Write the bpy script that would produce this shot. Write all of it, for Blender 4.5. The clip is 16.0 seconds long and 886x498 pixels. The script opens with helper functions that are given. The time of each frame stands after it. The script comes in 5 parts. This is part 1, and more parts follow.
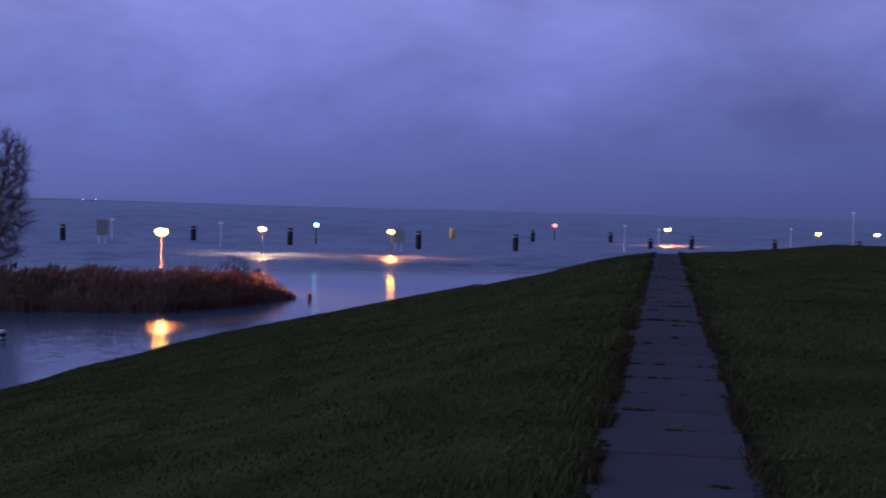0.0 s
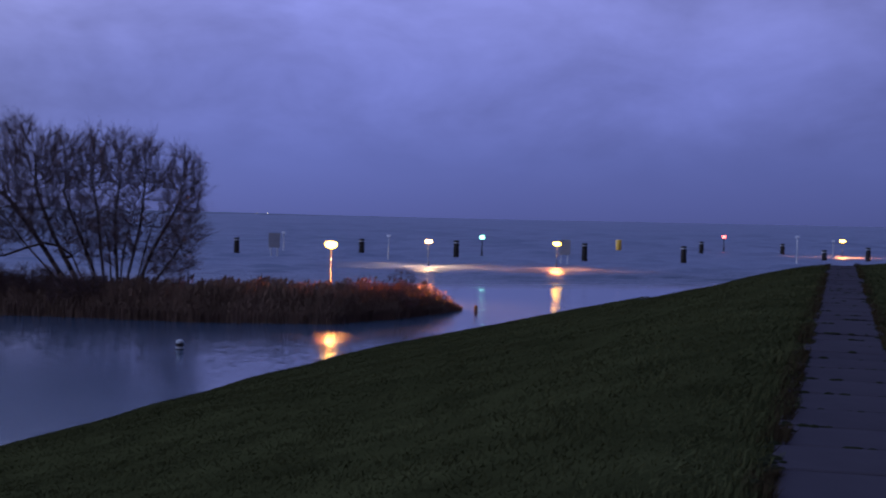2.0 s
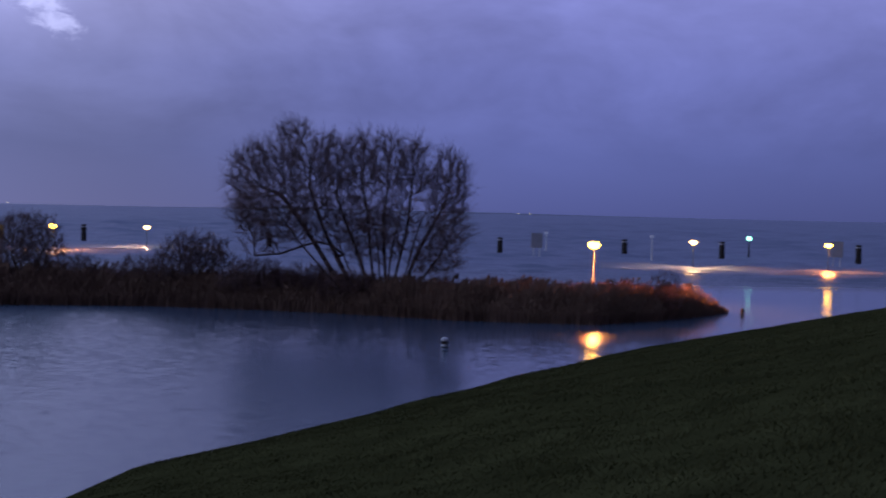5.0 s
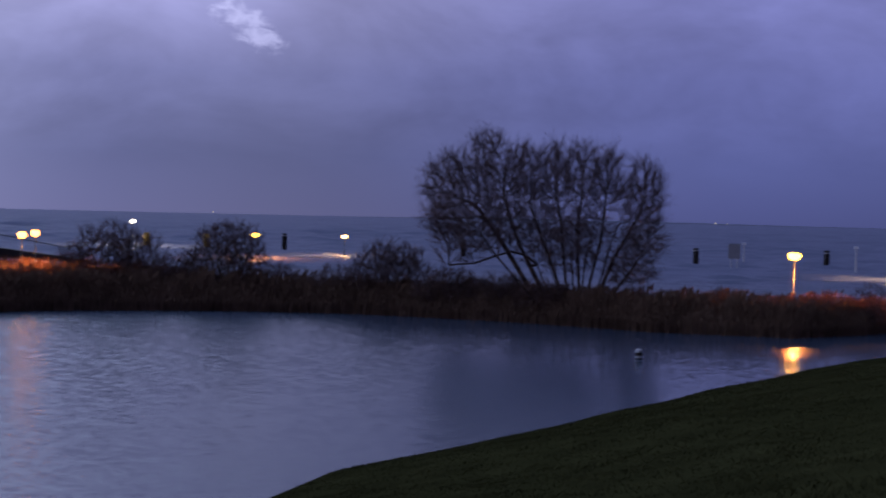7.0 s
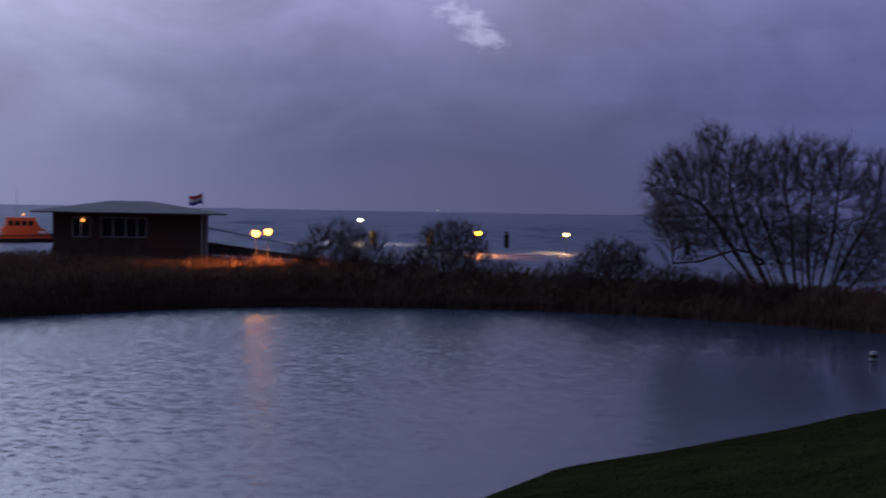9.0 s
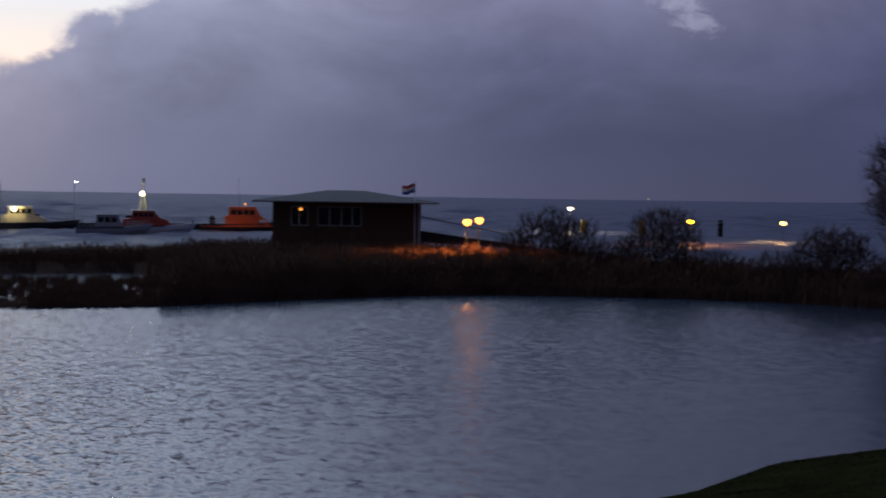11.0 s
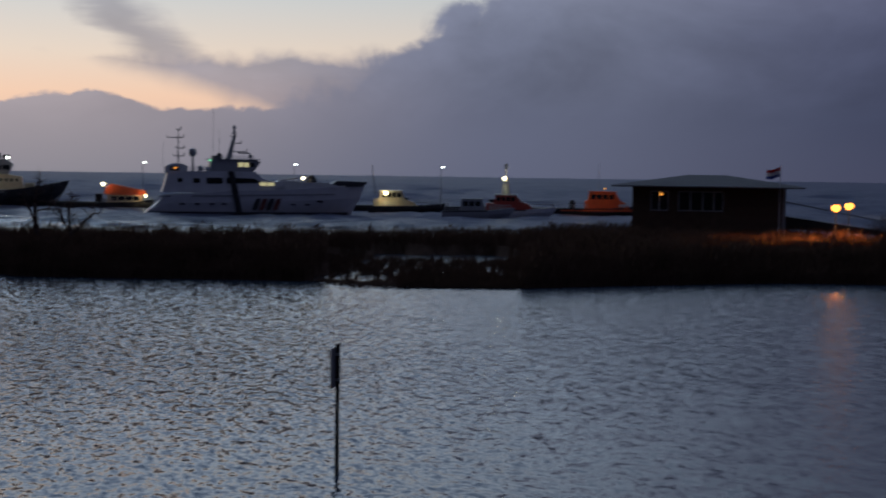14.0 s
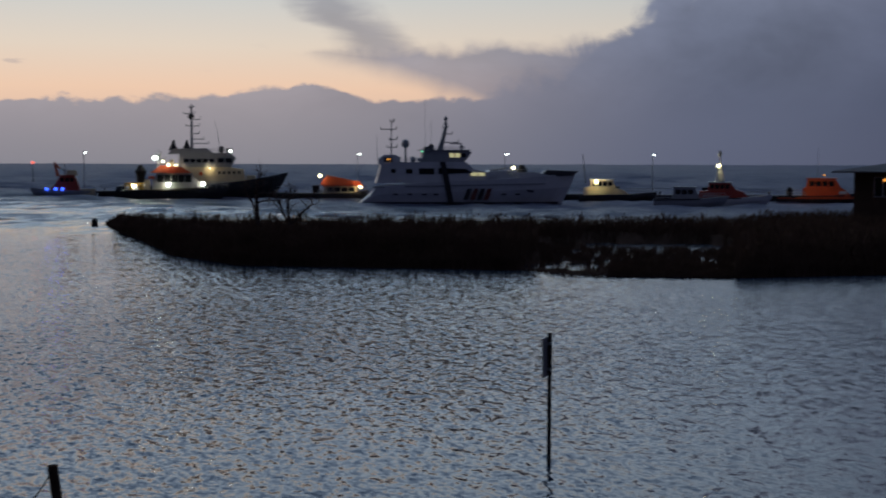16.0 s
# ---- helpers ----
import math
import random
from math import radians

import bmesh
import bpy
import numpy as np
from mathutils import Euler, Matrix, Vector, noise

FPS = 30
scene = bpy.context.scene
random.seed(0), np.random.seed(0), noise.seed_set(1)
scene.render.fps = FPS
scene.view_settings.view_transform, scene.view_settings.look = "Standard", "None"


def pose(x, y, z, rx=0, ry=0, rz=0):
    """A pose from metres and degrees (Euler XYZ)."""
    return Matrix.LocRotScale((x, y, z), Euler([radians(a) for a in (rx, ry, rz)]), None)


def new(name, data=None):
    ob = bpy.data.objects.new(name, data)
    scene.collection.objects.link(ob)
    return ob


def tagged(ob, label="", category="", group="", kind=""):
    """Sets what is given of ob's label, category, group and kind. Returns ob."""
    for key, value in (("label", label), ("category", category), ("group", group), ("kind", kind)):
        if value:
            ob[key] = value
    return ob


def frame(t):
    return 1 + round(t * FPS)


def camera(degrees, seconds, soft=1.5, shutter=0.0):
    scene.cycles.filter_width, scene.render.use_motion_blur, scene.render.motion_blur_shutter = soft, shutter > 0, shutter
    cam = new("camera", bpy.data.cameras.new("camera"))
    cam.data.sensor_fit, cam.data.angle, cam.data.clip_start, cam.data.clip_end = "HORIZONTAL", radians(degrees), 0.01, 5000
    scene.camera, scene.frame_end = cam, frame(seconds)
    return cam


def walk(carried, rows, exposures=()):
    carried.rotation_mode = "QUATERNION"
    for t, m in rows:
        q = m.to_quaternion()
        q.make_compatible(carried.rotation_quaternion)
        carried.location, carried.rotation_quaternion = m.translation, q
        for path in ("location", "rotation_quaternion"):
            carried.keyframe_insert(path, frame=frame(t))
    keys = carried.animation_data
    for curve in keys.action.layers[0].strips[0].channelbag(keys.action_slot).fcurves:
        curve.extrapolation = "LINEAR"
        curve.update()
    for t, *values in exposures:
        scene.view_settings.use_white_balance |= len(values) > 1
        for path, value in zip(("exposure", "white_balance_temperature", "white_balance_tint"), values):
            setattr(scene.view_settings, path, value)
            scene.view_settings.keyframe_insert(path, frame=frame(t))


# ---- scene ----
# World: water level is z = 0, the eye stands on the dike path; azimuths are degrees to the left of +y.
cam = camera(37.24, 16.0, soft=1.9, shutter=0.7)
EYE, ARM = 6.5, 0.2      # eye over the water; the lens swings on a short arm as the carrier turns
TURNS = [                # seconds, yaw, pitch, roll
    (0.0, 0.00, -1.78, -1.49),
    (0.5, 1.78, -1.83, -1.37),
    (1.0, 3.73, -1.61, -1.27),
    (1.5, 5.61, -1.45, -1.24),
    (2.0, 7.20, -1.42, -1.19),
    (2.5, 8.59, -1.57, -1.14),
    (3.0, 10.37, -1.66, -1.11),
    (3.5, 12.66, -1.63, -1.02),
    (4.0, 14.73, -1.69, -1.08),
    (6.5, 24.73, -1.42, -1.34),
    (7.0, 27.00, -1.40, -1.31),
    (7.5, 29.20, -1.30, -1.26),
    (8.0, 31.34, -1.31, -1.14),
    (8.5, 33.90, -1.43, -1.15),
    (9.0, 36.63, -1.68, -1.05),
    (11.5, 48.16, -2.23, -0.64),
    (12.0, 50.85, -2.04, -0.34),
    (12.5, 53.77, -2.04, -0.29),
    (13.0, 56.39, -2.26, -0.52),
    (13.5, 58.72, -2.76, -0.83),
    (14.0, 61.32, -3.22, -0.81),
    (14.5, 63.81, -3.49, -0.71),
    (15.0, 66.17, -3.64, -0.44),
    (15.5, 68.35, -3.72, -0.21),
    (16.0, 70.44, -3.76, -0.13),
]
walk(cam, [(t, pose(-ARM * math.sin(radians(yaw)), ARM * (math.cos(radians(yaw)) - 1), EYE, 90 + pitch, roll, yaw)) for t, yaw, pitch, roll in TURNS],
     [(0.0, 0.95, 5300, 26), (4.0, 0.83, 5400, 25), (6.5, 0.57, 5600, 25), (9.0, 0.23, 5850, 21), (11.5, -0.4, 6150, 12), (12.5, -0.62, 6100, 10), (16.0, -0.91, 5900, 4)])


# ---------------------------------------------------------------- world
def link(tree, a, b):
    tree.links.new(a, b)


def sky_world():
    w = bpy.data.worlds.new("dusk_sky")
    scene.world = w
    w.use_nodes = True
    t = w.node_tree
    t.nodes.clear()
    N = t.nodes.new

    def put(sock, v):
        if hasattr(v, "links"):
            link(t, v, sock)
        else:
            sock.default_value = v

    def m(op, a, b=0.0, c=0.0, clamp=False):
        n = N("ShaderNodeMath")
        n.operation, n.use_clamp = op, clamp
        put(n.inputs[0], a), put(n.inputs[1], b), put(n.inputs[2], c)
        return n.outputs[0]

    def ramp(v, lo, hi, stops):
        n = N("ShaderNodeValToRGB")
        n.color_ramp.interpolation = "EASE" if len(stops) < 3 else "LINEAR"
        put(n.inputs[0], m("DIVIDE", m("SUBTRACT", v, lo), hi - lo, clamp=True))
        e = n.color_ramp.elements
        while len(e) < len(stops):
            e.new(0.5)
        for k, (at, c) in zip(e, stops):
            k.position, k.color = (at - lo) / (hi - lo), (*c, 1)
        return n.outputs[0]

    def step(v, lo, hi):
        n = N("ShaderNodeMapRange")
        n.interpolation_type = "SMOOTHSTEP"
        put(n.inputs["Value"], v), put(n.inputs["From Min"], lo), put(n.inputs["From Max"], hi)
        return n.outputs["Result"]

    def mix(f, a, b):
        n = N("ShaderNodeMix")
        n.data_type = "RGBA"
        put(n.inputs[0], f), put(n.inputs[6], a), put(n.inputs[7], b)
        return n.outputs[2]

    def cloud(sx, sz, scale, detail, off):
        c = N("ShaderNodeCombineXYZ")
        put(c.inputs[0], m("MULTIPLY", az, sx)), put(c.inputs[1], m("MULTIPLY", el, sz)), put(c.inputs[2], off)
        n = N("ShaderNodeTexNoise")
        put(n.inputs["Vector"], c.outputs[0])
        n.inputs["Scale"].default_value, n.inputs["Detail"].default_value, n.inputs["Roughness"].default_value = scale, detail, 0.55
        n.inputs["Distortion"].default_value = 0.4
        return m("SUBTRACT", n.outputs["Fac"], 0.5)

    tc = N("ShaderNodeTexCoord")
    s = N("ShaderNodeSeparateXYZ")
    link(t, tc.outputs["Generated"], s.inputs[0])
    az = m("MULTIPLY", m("ARCTAN2", m("MULTIPLY", s.outputs[0], -1.0), s.outputs[1]), 57.2958)
    el = m("MULTIPLY", m("ARCSINE", s.outputs[2]), 57.2958)
    soft = cloud(0.075, 0.15, 1.3, 5, 3.1)
    fine = cloud(0.22, 0.36, 1.6, 6, 8.4)
    puff = cloud(0.32, 0.30, 1.5, 6, 5.5)
    wisp = cloud(0.06, 0.42, 1.8, 5, 1.7)

    # clear evening sky in the west
    clear = ramp(el, 0, 90, [(0, (0.55, 0.34, 0.26)), (3.2, (0.78, 0.50, 0.34)), (5.0, (0.70, 0.55, 0.43)), (7.5, (0.54, 0.52, 0.49)),
                             (12, (0.66, 0.74, 0.86)), (24, (0.46, 0.56, 0.76)), (40, (0.36, 0.46, 0.66)), (90, (0.25, 0.32, 0.46))])
    # cloud deck: bluish in the east, greyer and lighter towards the glow
    east = ramp(el, 0, 90, [(0, (0.086, 0.098, 0.215)), (2.5, (0.115, 0.132, 0.285)), (6, (0.165, 0.18, 0.37)), (9, (0.215, 0.225, 0.43)), (30, (0.24, 0.255, 0.43)), (90, (0.25, 0.27, 0.40))])
    mid = ramp(el, 0, 90, [(0, (0.080, 0.082, 0.135)), (2.5, (0.076, 0.082, 0.138)), (6, (0.105, 0.11, 0.18)), (9, (0.18, 0.18, 0.27)), (13, (0.29, 0.295, 0.415)), (25, (0.31, 0.33, 0.45)), (90, (0.25, 0.28, 0.38))])
    dark = ramp(el, 0, 90, [(0, (0.112, 0.115, 0.165)), (2.5, (0.122, 0.126, 0.178)), (6, (0.165, 0.17, 0.23)), (9, (0.25, 0.255, 0.33)), (13, (0.33, 0.35, 0.45)), (25, (0.36, 0.41, 0.53)), (90, (0.25, 0.29, 0.38))])
    deck = mix(step(az, 12, 36), east, mid)
    deck = mix(step(az, 40, 58), deck, dark)
    warm = ramp(el, 0, 90, [(0, (0.235, 0.205, 0.22)), (3, (0.32, 0.262, 0.265)), (8, (0.28, 0.26, 0.29)), (25, (0.34, 0.39, 0.49)), (90, (0.25, 0.29, 0.38))])
    deck = mix(step(az, 57, 80), deck, warm)
    shade = m("ADD", 1.0, m("ADD", m("MULTIPLY", soft, 1.15), m("MULTIPLY", fine, 0.25)))
    fade = step(el, 0.5, 5.0)
    shade = m("ADD", m("MULTIPLY", shade, fade), m("SUBTRACT", 1.0, fade))
    mul = N("ShaderNodeVectorMath")
    mul.operation = "SCALE"
    link(t, deck, mul.inputs[0]), put(mul.inputs["Scale"], shade)
    deck = mul.outputs[0]
    # where the deck opens: its ragged right edge leans, a wedge of cloud reaches in low, a bank lies along the horizon
    rag = m("ADD", m("ADD", m("MULTIPLY", puff, 6.5), m("MULTIPLY", fine, 3.5)), m("MULTIPLY", wisp, 3.0))
    edge = m("ADD", m("SUBTRACT", 63.6, m("MULTIPLY", m("SUBTRACT", el, 5.0), 1.75)), rag)
    gap = step(m("SUBTRACT", az, edge), -0.8, 1.3)
    gap = m("MULTIPLY", gap, m("SUBTRACT", 1.0, step(az, 140, 165)))
    side = step(m("SUBTRACT", az, m("ADD", m("ADD", 68.6, m("MULTIPLY", m("SUBTRACT", el, 2.5), 3.2)), m("MULTIPLY", puff, 3.0))), -3.4, 2.2)
    top = step(m("SUBTRACT", el, m("ADD", m("ADD", 5.05, m("MULTIPLY", m("SUBTRACT", 66.0, az), 0.045)), m("ADD", m("MULTIPLY", puff, 1.3), m("MULTIPLY", fine, 1.0)))), -0.55, 0.45)
    gap = m("MULTIPLY", gap, m("MAXIMUM", m("MAXIMUM", side, top), m("MULTIPLY", step(az, 60, 70), 0.16)))
    # smoke-like plume that rises from the wedge's tip
    lean = m("SUBTRACT", az, m("ADD", m("ADD", 73.6, m("MULTIPLY", m("SUBTRACT", el, 5.0), 1.1)), m("MULTIPLY", wisp, 5.0)))
    body = m("SUBTRACT", 1.0, step(m("ABSOLUTE", lean), 0.2, m("ADD", 2.3, m("MULTIPLY", puff, 2.4))))
    plume = m("MULTIPLY", m("MULTIPLY", body, step(el, 3.9, 5.2)), m("SUBTRACT", 0.72, m("MULTIPLY", step(el, 6.0, 11.0), 0.35)))
    gap = m("MULTIPLY", gap, m("SUBTRACT", 1.0, plume))
    hump = m("DIVIDE", m("SUBTRACT", az, 76.0), 2.4)
    hump = m("DIVIDE", 0.75, m("ADD", 1.0, m("MULTIPLY", hump, hump)))
    bank = m("ADD", m("ADD", 2.52, hump), m("ADD", m("MULTIPLY", puff, 1.0), m("MULTIPLY", fine, 1.8)))
    over = step(m("SUBTRACT", el, bank), -0.10, 0.16)
    gap = m("MULTIPLY", gap, over)
    # small dark flecks drifting low in the clear part
    fleck = m("MULTIPLY", step(cloud(0.25, 1.1, 1.5, 4, 6.3), 0.17, 0.27), m("MULTIPLY", step(el, 2.6, 3.2), m("SUBTRACT", 1.0, step(el, 4.3, 5.2))))
    gap = m("MULTIPLY", gap, m("SUBTRACT", 1.0, m("MULTIPLY", fleck, 0.4)))
    col = mix(gap, deck, clear)
    # one torn bright rift in the deck
    da, de = m("DIVIDE", m("SUBTRACT", az, 35.6), 1.1), m("DIVIDE", m("SUBTRACT", el, m("SUBTRACT", 8.0, m("MULTIPLY", m("SUBTRACT", 35.7, az), 0.5))), 0.55)
    r2 = m("ADD", m("MULTIPLY", da, da), m("MULTIPLY", de, de))
    torn = cloud(0.8, 1.3, 1.9, 8, 2.2)
    rift = m("MULTIPLY", m("SUBTRACT", 1.0, step(m("SUBTRACT", r2, m("ADD", m("MULTIPLY", torn, 9.0), m("MULTIPLY", puff, 3.0))), -0.6, 2.8)), 0.6)
    col = mix(rift, col, (0.42, 0.42, 0.54, 1))
    # the dusk darkens away from the sunset, behind the camera
    turn = N("ShaderNodeVectorMath")
    turn.operation = "DOT_PRODUCT"
    link(t, tc.outputs["Generated"], turn.inputs[0])
    turn.inputs[1].default_value = (-0.996, 0.087, 0.0)
    dusk = ramp(turn.outputs["Value"], -1.0, 1.0, [(a, (b / 2.3,) * 3) for a, b in ((-1.0, 0.25), (-0.16, 0.48), (0.17, 0.58), (0.34, 0.67), (0.45, 0.77), (0.60, 1.0), (0.72, 1.3), (0.81, 1.6), (0.89, 1.95), (1.0, 2.2))])
    fall = N("ShaderNodeVectorMath")
    fall.operation = "MULTIPLY"
    link(t, col, fall.inputs[0]), link(t, dusk, fall.inputs[1])
    col = fall.outputs[0]
    bg, out = N("ShaderNodeBackground"), N("ShaderNodeOutputWorld")
    link(t, col, bg.inputs[0]), link(t, bg.outputs[0], out.inputs[0])
    bg.inputs[1].default_value = 2.3


sky_world()


# ---------------------------------------------------------------- materials
def mat(name, color, rough=0.6,  metal=0.0, var=0.25, scale=3.0, bump=0.2, grain=40.0, emit=None, power=0.0, per_object=0.0):
    """A procedural surface: two scales of colour variation and a fine relief."""
    k = bpy.data.materials.new(name)
    k.use_nodes = True
    t = k.node_tree
    b = t.nodes["Principled BSDF"]
    N = t.nodes.new
    b.inputs["Roughness"].default_value, b.inputs["Metallic"].default_value = rough, metal
    if rough >= 0.8:
        b.inputs["Specular IOR Level"].default_value = 0.0
    tc = N("ShaderNodeTexCoord")
    big, small = N("ShaderNodeTexNoise"), N("ShaderNodeTexNoise")
    big.inputs["Scale"].default_value, big.inputs["Detail"].default_value = scale, 4
    small.inputs["Scale"].default_value, small.inputs["Detail"].default_value = grain, 3
    for n in (big, small):
        link(t, tc.outputs["Object"], n.inputs["Vector"])
    add = N("ShaderNodeMath")
    add.operation = "MULTIPLY_ADD"
    link(t, small.outputs["Fac"], add.inputs[0])
    add.inputs[1].default_value = 0.4
    link(t, big.outputs["Fac"], add.inputs[2])
    last = add.outputs[0]
    if per_object:
        oi, ad = N("ShaderNodeObjectInfo"), N("ShaderNodeMath")
        ad.operation = "MULTIPLY_ADD"
        link(t, oi.outputs["Random"], ad.inputs[0])
        ad.inputs[1].default_value = per_object
        link(t, last, ad.inputs[2])
        last = ad.outputs[0]
    r = N("ShaderNodeMapRange")
    link(t, last, r.inputs["Value"])
    r.inputs["From Min"].default_value, r.inputs["From Max"].default_value = 0.4, 1.0 + per_object
    r.inputs["To Min"].default_value, r.inputs["To Max"].default_value = 1 - var, 1 + var
    sc = N("ShaderNodeVectorMath")
    sc.operation = "SCALE"
    sc.inputs[0].default_value = color
    link(t, r.outputs[0], sc.inputs["Scale"])
    link(t, sc.outputs[0], b.inputs["Base Color"])
    if bump:
        bp = N("ShaderNodeBump")
        bp.inputs["Strength"].default_value, bp.inputs["Distance"].default_value = bump, 0.02
        link(t, last, bp.inputs["Height"])
        link(t, bp.outputs[0], b.inputs["Normal"])
    if emit:
        b.inputs["Emission Color"].default_value, b.inputs["Emission Strength"].default_value = (*emit, 1), power
    return k


CHOP, RIPPLE = 1.1, 1.05      # wave slopes


def water_mat():
    k = bpy.data.materials.new("rippled_water")
    k.use_nodes = True
    t = k.node_tree
    b = t.nodes["Principled BSDF"]
    N = t.nodes.new
    b.inputs["Roughness"].default_value, b.inputs["IOR"].default_value = 0.10, 1.333
    b.inputs["Base Color"].default_value = (0.03, 0.048, 0.078, 1)
    tc = N("ShaderNodeTexCoord")

    def waves(rot, sx, sy, scale, detail, kind="ShaderNodeTexNoise"):
        mp = N("ShaderNodeMapping")
        mp.inputs["Rotation"].default_value[2] = radians(rot)
        mp.inputs["Scale"].default_value = (sx, sy, 1)
        link(t, tc.outputs["Object"], mp.inputs["Vector"])
        n = N(kind)
        link(t, mp.outputs[0], n.inputs["Vector"])
        n.inputs["Scale"].default_value, n.inputs["Detail"].default_value = scale, detail
        return n.outputs["Color"]

    def m(op, a, bb):
        n = N("ShaderNodeMath")
        n.operation = op
        for s, v in zip(n.inputs, (a, bb)):
            if hasattr(v, "links"):
                link(t, v, s)
            else:
                s.default_value = v
        return n.outputs[0]

    # wind comes from the open lake beyond the harbour: crests lie across it
    chop = waves(-40, 0.7, 1.0, 2.8, 2)
    ripple = waves(-28, 0.7, 1.0, 7.0, 2)
    swell = waves(12, 0.6, 1.0, 0.8, 3)
    gust = waves(20, 0.5, 1.0, 0.05, 3)

    def v(op, a, bb):
        n = N("ShaderNodeVectorMath")
        n.operation = op
        for sock, x in zip(n.inputs, (a, bb)):
            if hasattr(x, "links"):
                link(t, x, sock)
            else:
                sock.default_value = x
        return n.outputs[0]

    def scaled(a, x):
        n = N("ShaderNodeVectorMath")
        n.operation = "SCALE"
        link(t, a, n.inputs[0])
        if hasattr(x, "links"):
            link(t, x, n.inputs["Scale"])
        else:
            n.inputs["Scale"].default_value = x
        return n.outputs[0]

    def ease(x, lo, hi, a, bb):
        n = N("ShaderNodeMapRange")
        n.interpolation_type = "SMOOTHSTEP"
        link(t, x, n.inputs["Value"])
        for key, val in (("From Min", lo), ("From Max", hi), ("To Min", a), ("To Max", bb)):
            n.inputs[key].default_value = val
        return n.outputs["Result"]

    # the pond lies in the lee of dike and reeds to the east, and is rough towards the open west
    sp = N("ShaderNodeSeparateXYZ")
    link(t, tc.outputs["Object"], sp.inputs[0])
    lee = m("ADD", sp.outputs[1], m("MULTIPLY", sp.outputs[0], 0.9))
    fetch = m("ADD", sp.outputs[1], m("MULTIPLY", sp.outputs[0], 0.35))
    off_dike = m("ADD", m("MULTIPLY", sp.outputs[1], 0.167), m("MULTIPLY", sp.outputs[0], -0.986))
    calm = m("MULTIPLY", ease(fetch, -12.0, 14.0, 1.3, 0.5), ease(lee, 5.0, 40.0, 1.0, 0.35))
    calm = m("MULTIPLY", calm, m("MULTIPLY", ease(off_dike, 26.0, 44.0, 0.5, 1.0), ease(sp.outputs[0], -115.0, -50.0, 0.42, 1.0)))
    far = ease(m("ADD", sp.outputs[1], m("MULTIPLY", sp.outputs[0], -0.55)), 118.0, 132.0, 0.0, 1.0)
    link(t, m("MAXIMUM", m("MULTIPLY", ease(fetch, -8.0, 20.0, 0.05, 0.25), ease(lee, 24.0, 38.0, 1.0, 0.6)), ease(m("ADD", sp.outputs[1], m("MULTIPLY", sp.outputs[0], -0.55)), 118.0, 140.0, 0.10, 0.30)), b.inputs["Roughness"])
    # reflections on the far lake are dimmed here to set its brightness
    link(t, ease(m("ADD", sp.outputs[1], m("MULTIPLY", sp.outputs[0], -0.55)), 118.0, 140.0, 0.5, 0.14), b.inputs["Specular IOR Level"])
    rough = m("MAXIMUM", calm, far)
    rough = m("MULTIPLY", rough, ease(gust, 0.35, 0.65, 0.6, 1.15))
    slope = v("ADD", scaled(v("SUBTRACT", chop, (0.5, 0.5, 0.5)), CHOP), scaled(v("SUBTRACT", ripple, (0.5, 0.5, 0.5)), RIPPLE))
    slope = v("ADD", slope, scaled(v("SUBTRACT", swell, (0.5, 0.5, 0.5)), ease(sp.outputs[0], -105.0, -45.0, 0.7, 0.1)))
    slope = v("MULTIPLY", scaled(slope, rough), (1.0, 1.0, 0.0))
    nrm = v("ADD", slope, (0.0, 0.0, 1.0))
    nn = N("ShaderNodeVectorMath")
    nn.operation = "NORMALIZE"
    link(t, nrm, nn.inputs[0])
    link(t, nn.outputs[0], b.inputs["Normal"])
    # open lake's steep chop: sky light painted as flat blue, stronger with distance
    painted_sheen, both = N("ShaderNodeBsdfDiffuse"), N("ShaderNodeMixShader")
    painted_sheen.inputs["Color"].default_value = (0.162, 0.17, 0.252, 1)
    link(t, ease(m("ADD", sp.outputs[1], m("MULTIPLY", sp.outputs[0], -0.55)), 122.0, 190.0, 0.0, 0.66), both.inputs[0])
    link(t, b.outputs[0], both.inputs[1]), link(t, painted_sheen.outputs[0], both.inputs[2])
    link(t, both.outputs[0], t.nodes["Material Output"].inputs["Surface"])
    return k


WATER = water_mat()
GRASS = mat("dike_grass", (0.025, 0.026, 0.010), 0.95, var=0.45, scale=0.7, bump=0.6, grain=14)
BLADE = mat("grass_blade", (0.038, 0.040, 0.016), 0.8, var=0.35, scale=0.5, bump=0, grain=9)
STRAW = mat("withered_grass", (0.030, 0.022, 0.012), 0.9, var=0.5, scale=0.8, bump=0, grain=9)
SLAB = mat("weathered_concrete", (0.043, 0.037, 0.046), 0.85, var=0.22, scale=1.6, bump=0.35, grain=45, per_object=0.25)
MOSS = mat("joint_moss", (0.014, 0.015, 0.008), 0.95, var=0.4, scale=5, bump=0.4, grain=30)
REED = mat("winter_reed", (0.12, 0.078, 0.056), 0.8, var=0.4, scale=0.35, bump=0, grain=5)
REEDBASE = mat("reed_litter", (0.085, 0.058, 0.045), 0.95, var=0.4, scale=0.8, bump=0.6, grain=9)
BARK = mat("willow_bark", (0.085, 0.062, 0.054), 0.9, var=0.4, scale=2, bump=0.5, grain=30)
TWIG = mat("bare_twig", (0.16, 0.108, 0.10), 0.8, var=0.3, scale=1.5, bump=0, grain=9)
PILE = mat("tarred_timber", (0.03, 0.026, 0.024), 0.8, var=0.4, scale=2, bump=0.5, grain=25)
LAMPPOST = mat("dark_lamp_post", (0.05, 0.05, 0.045), 0.5, var=0.2, scale=3, bump=0.1, grain=30)
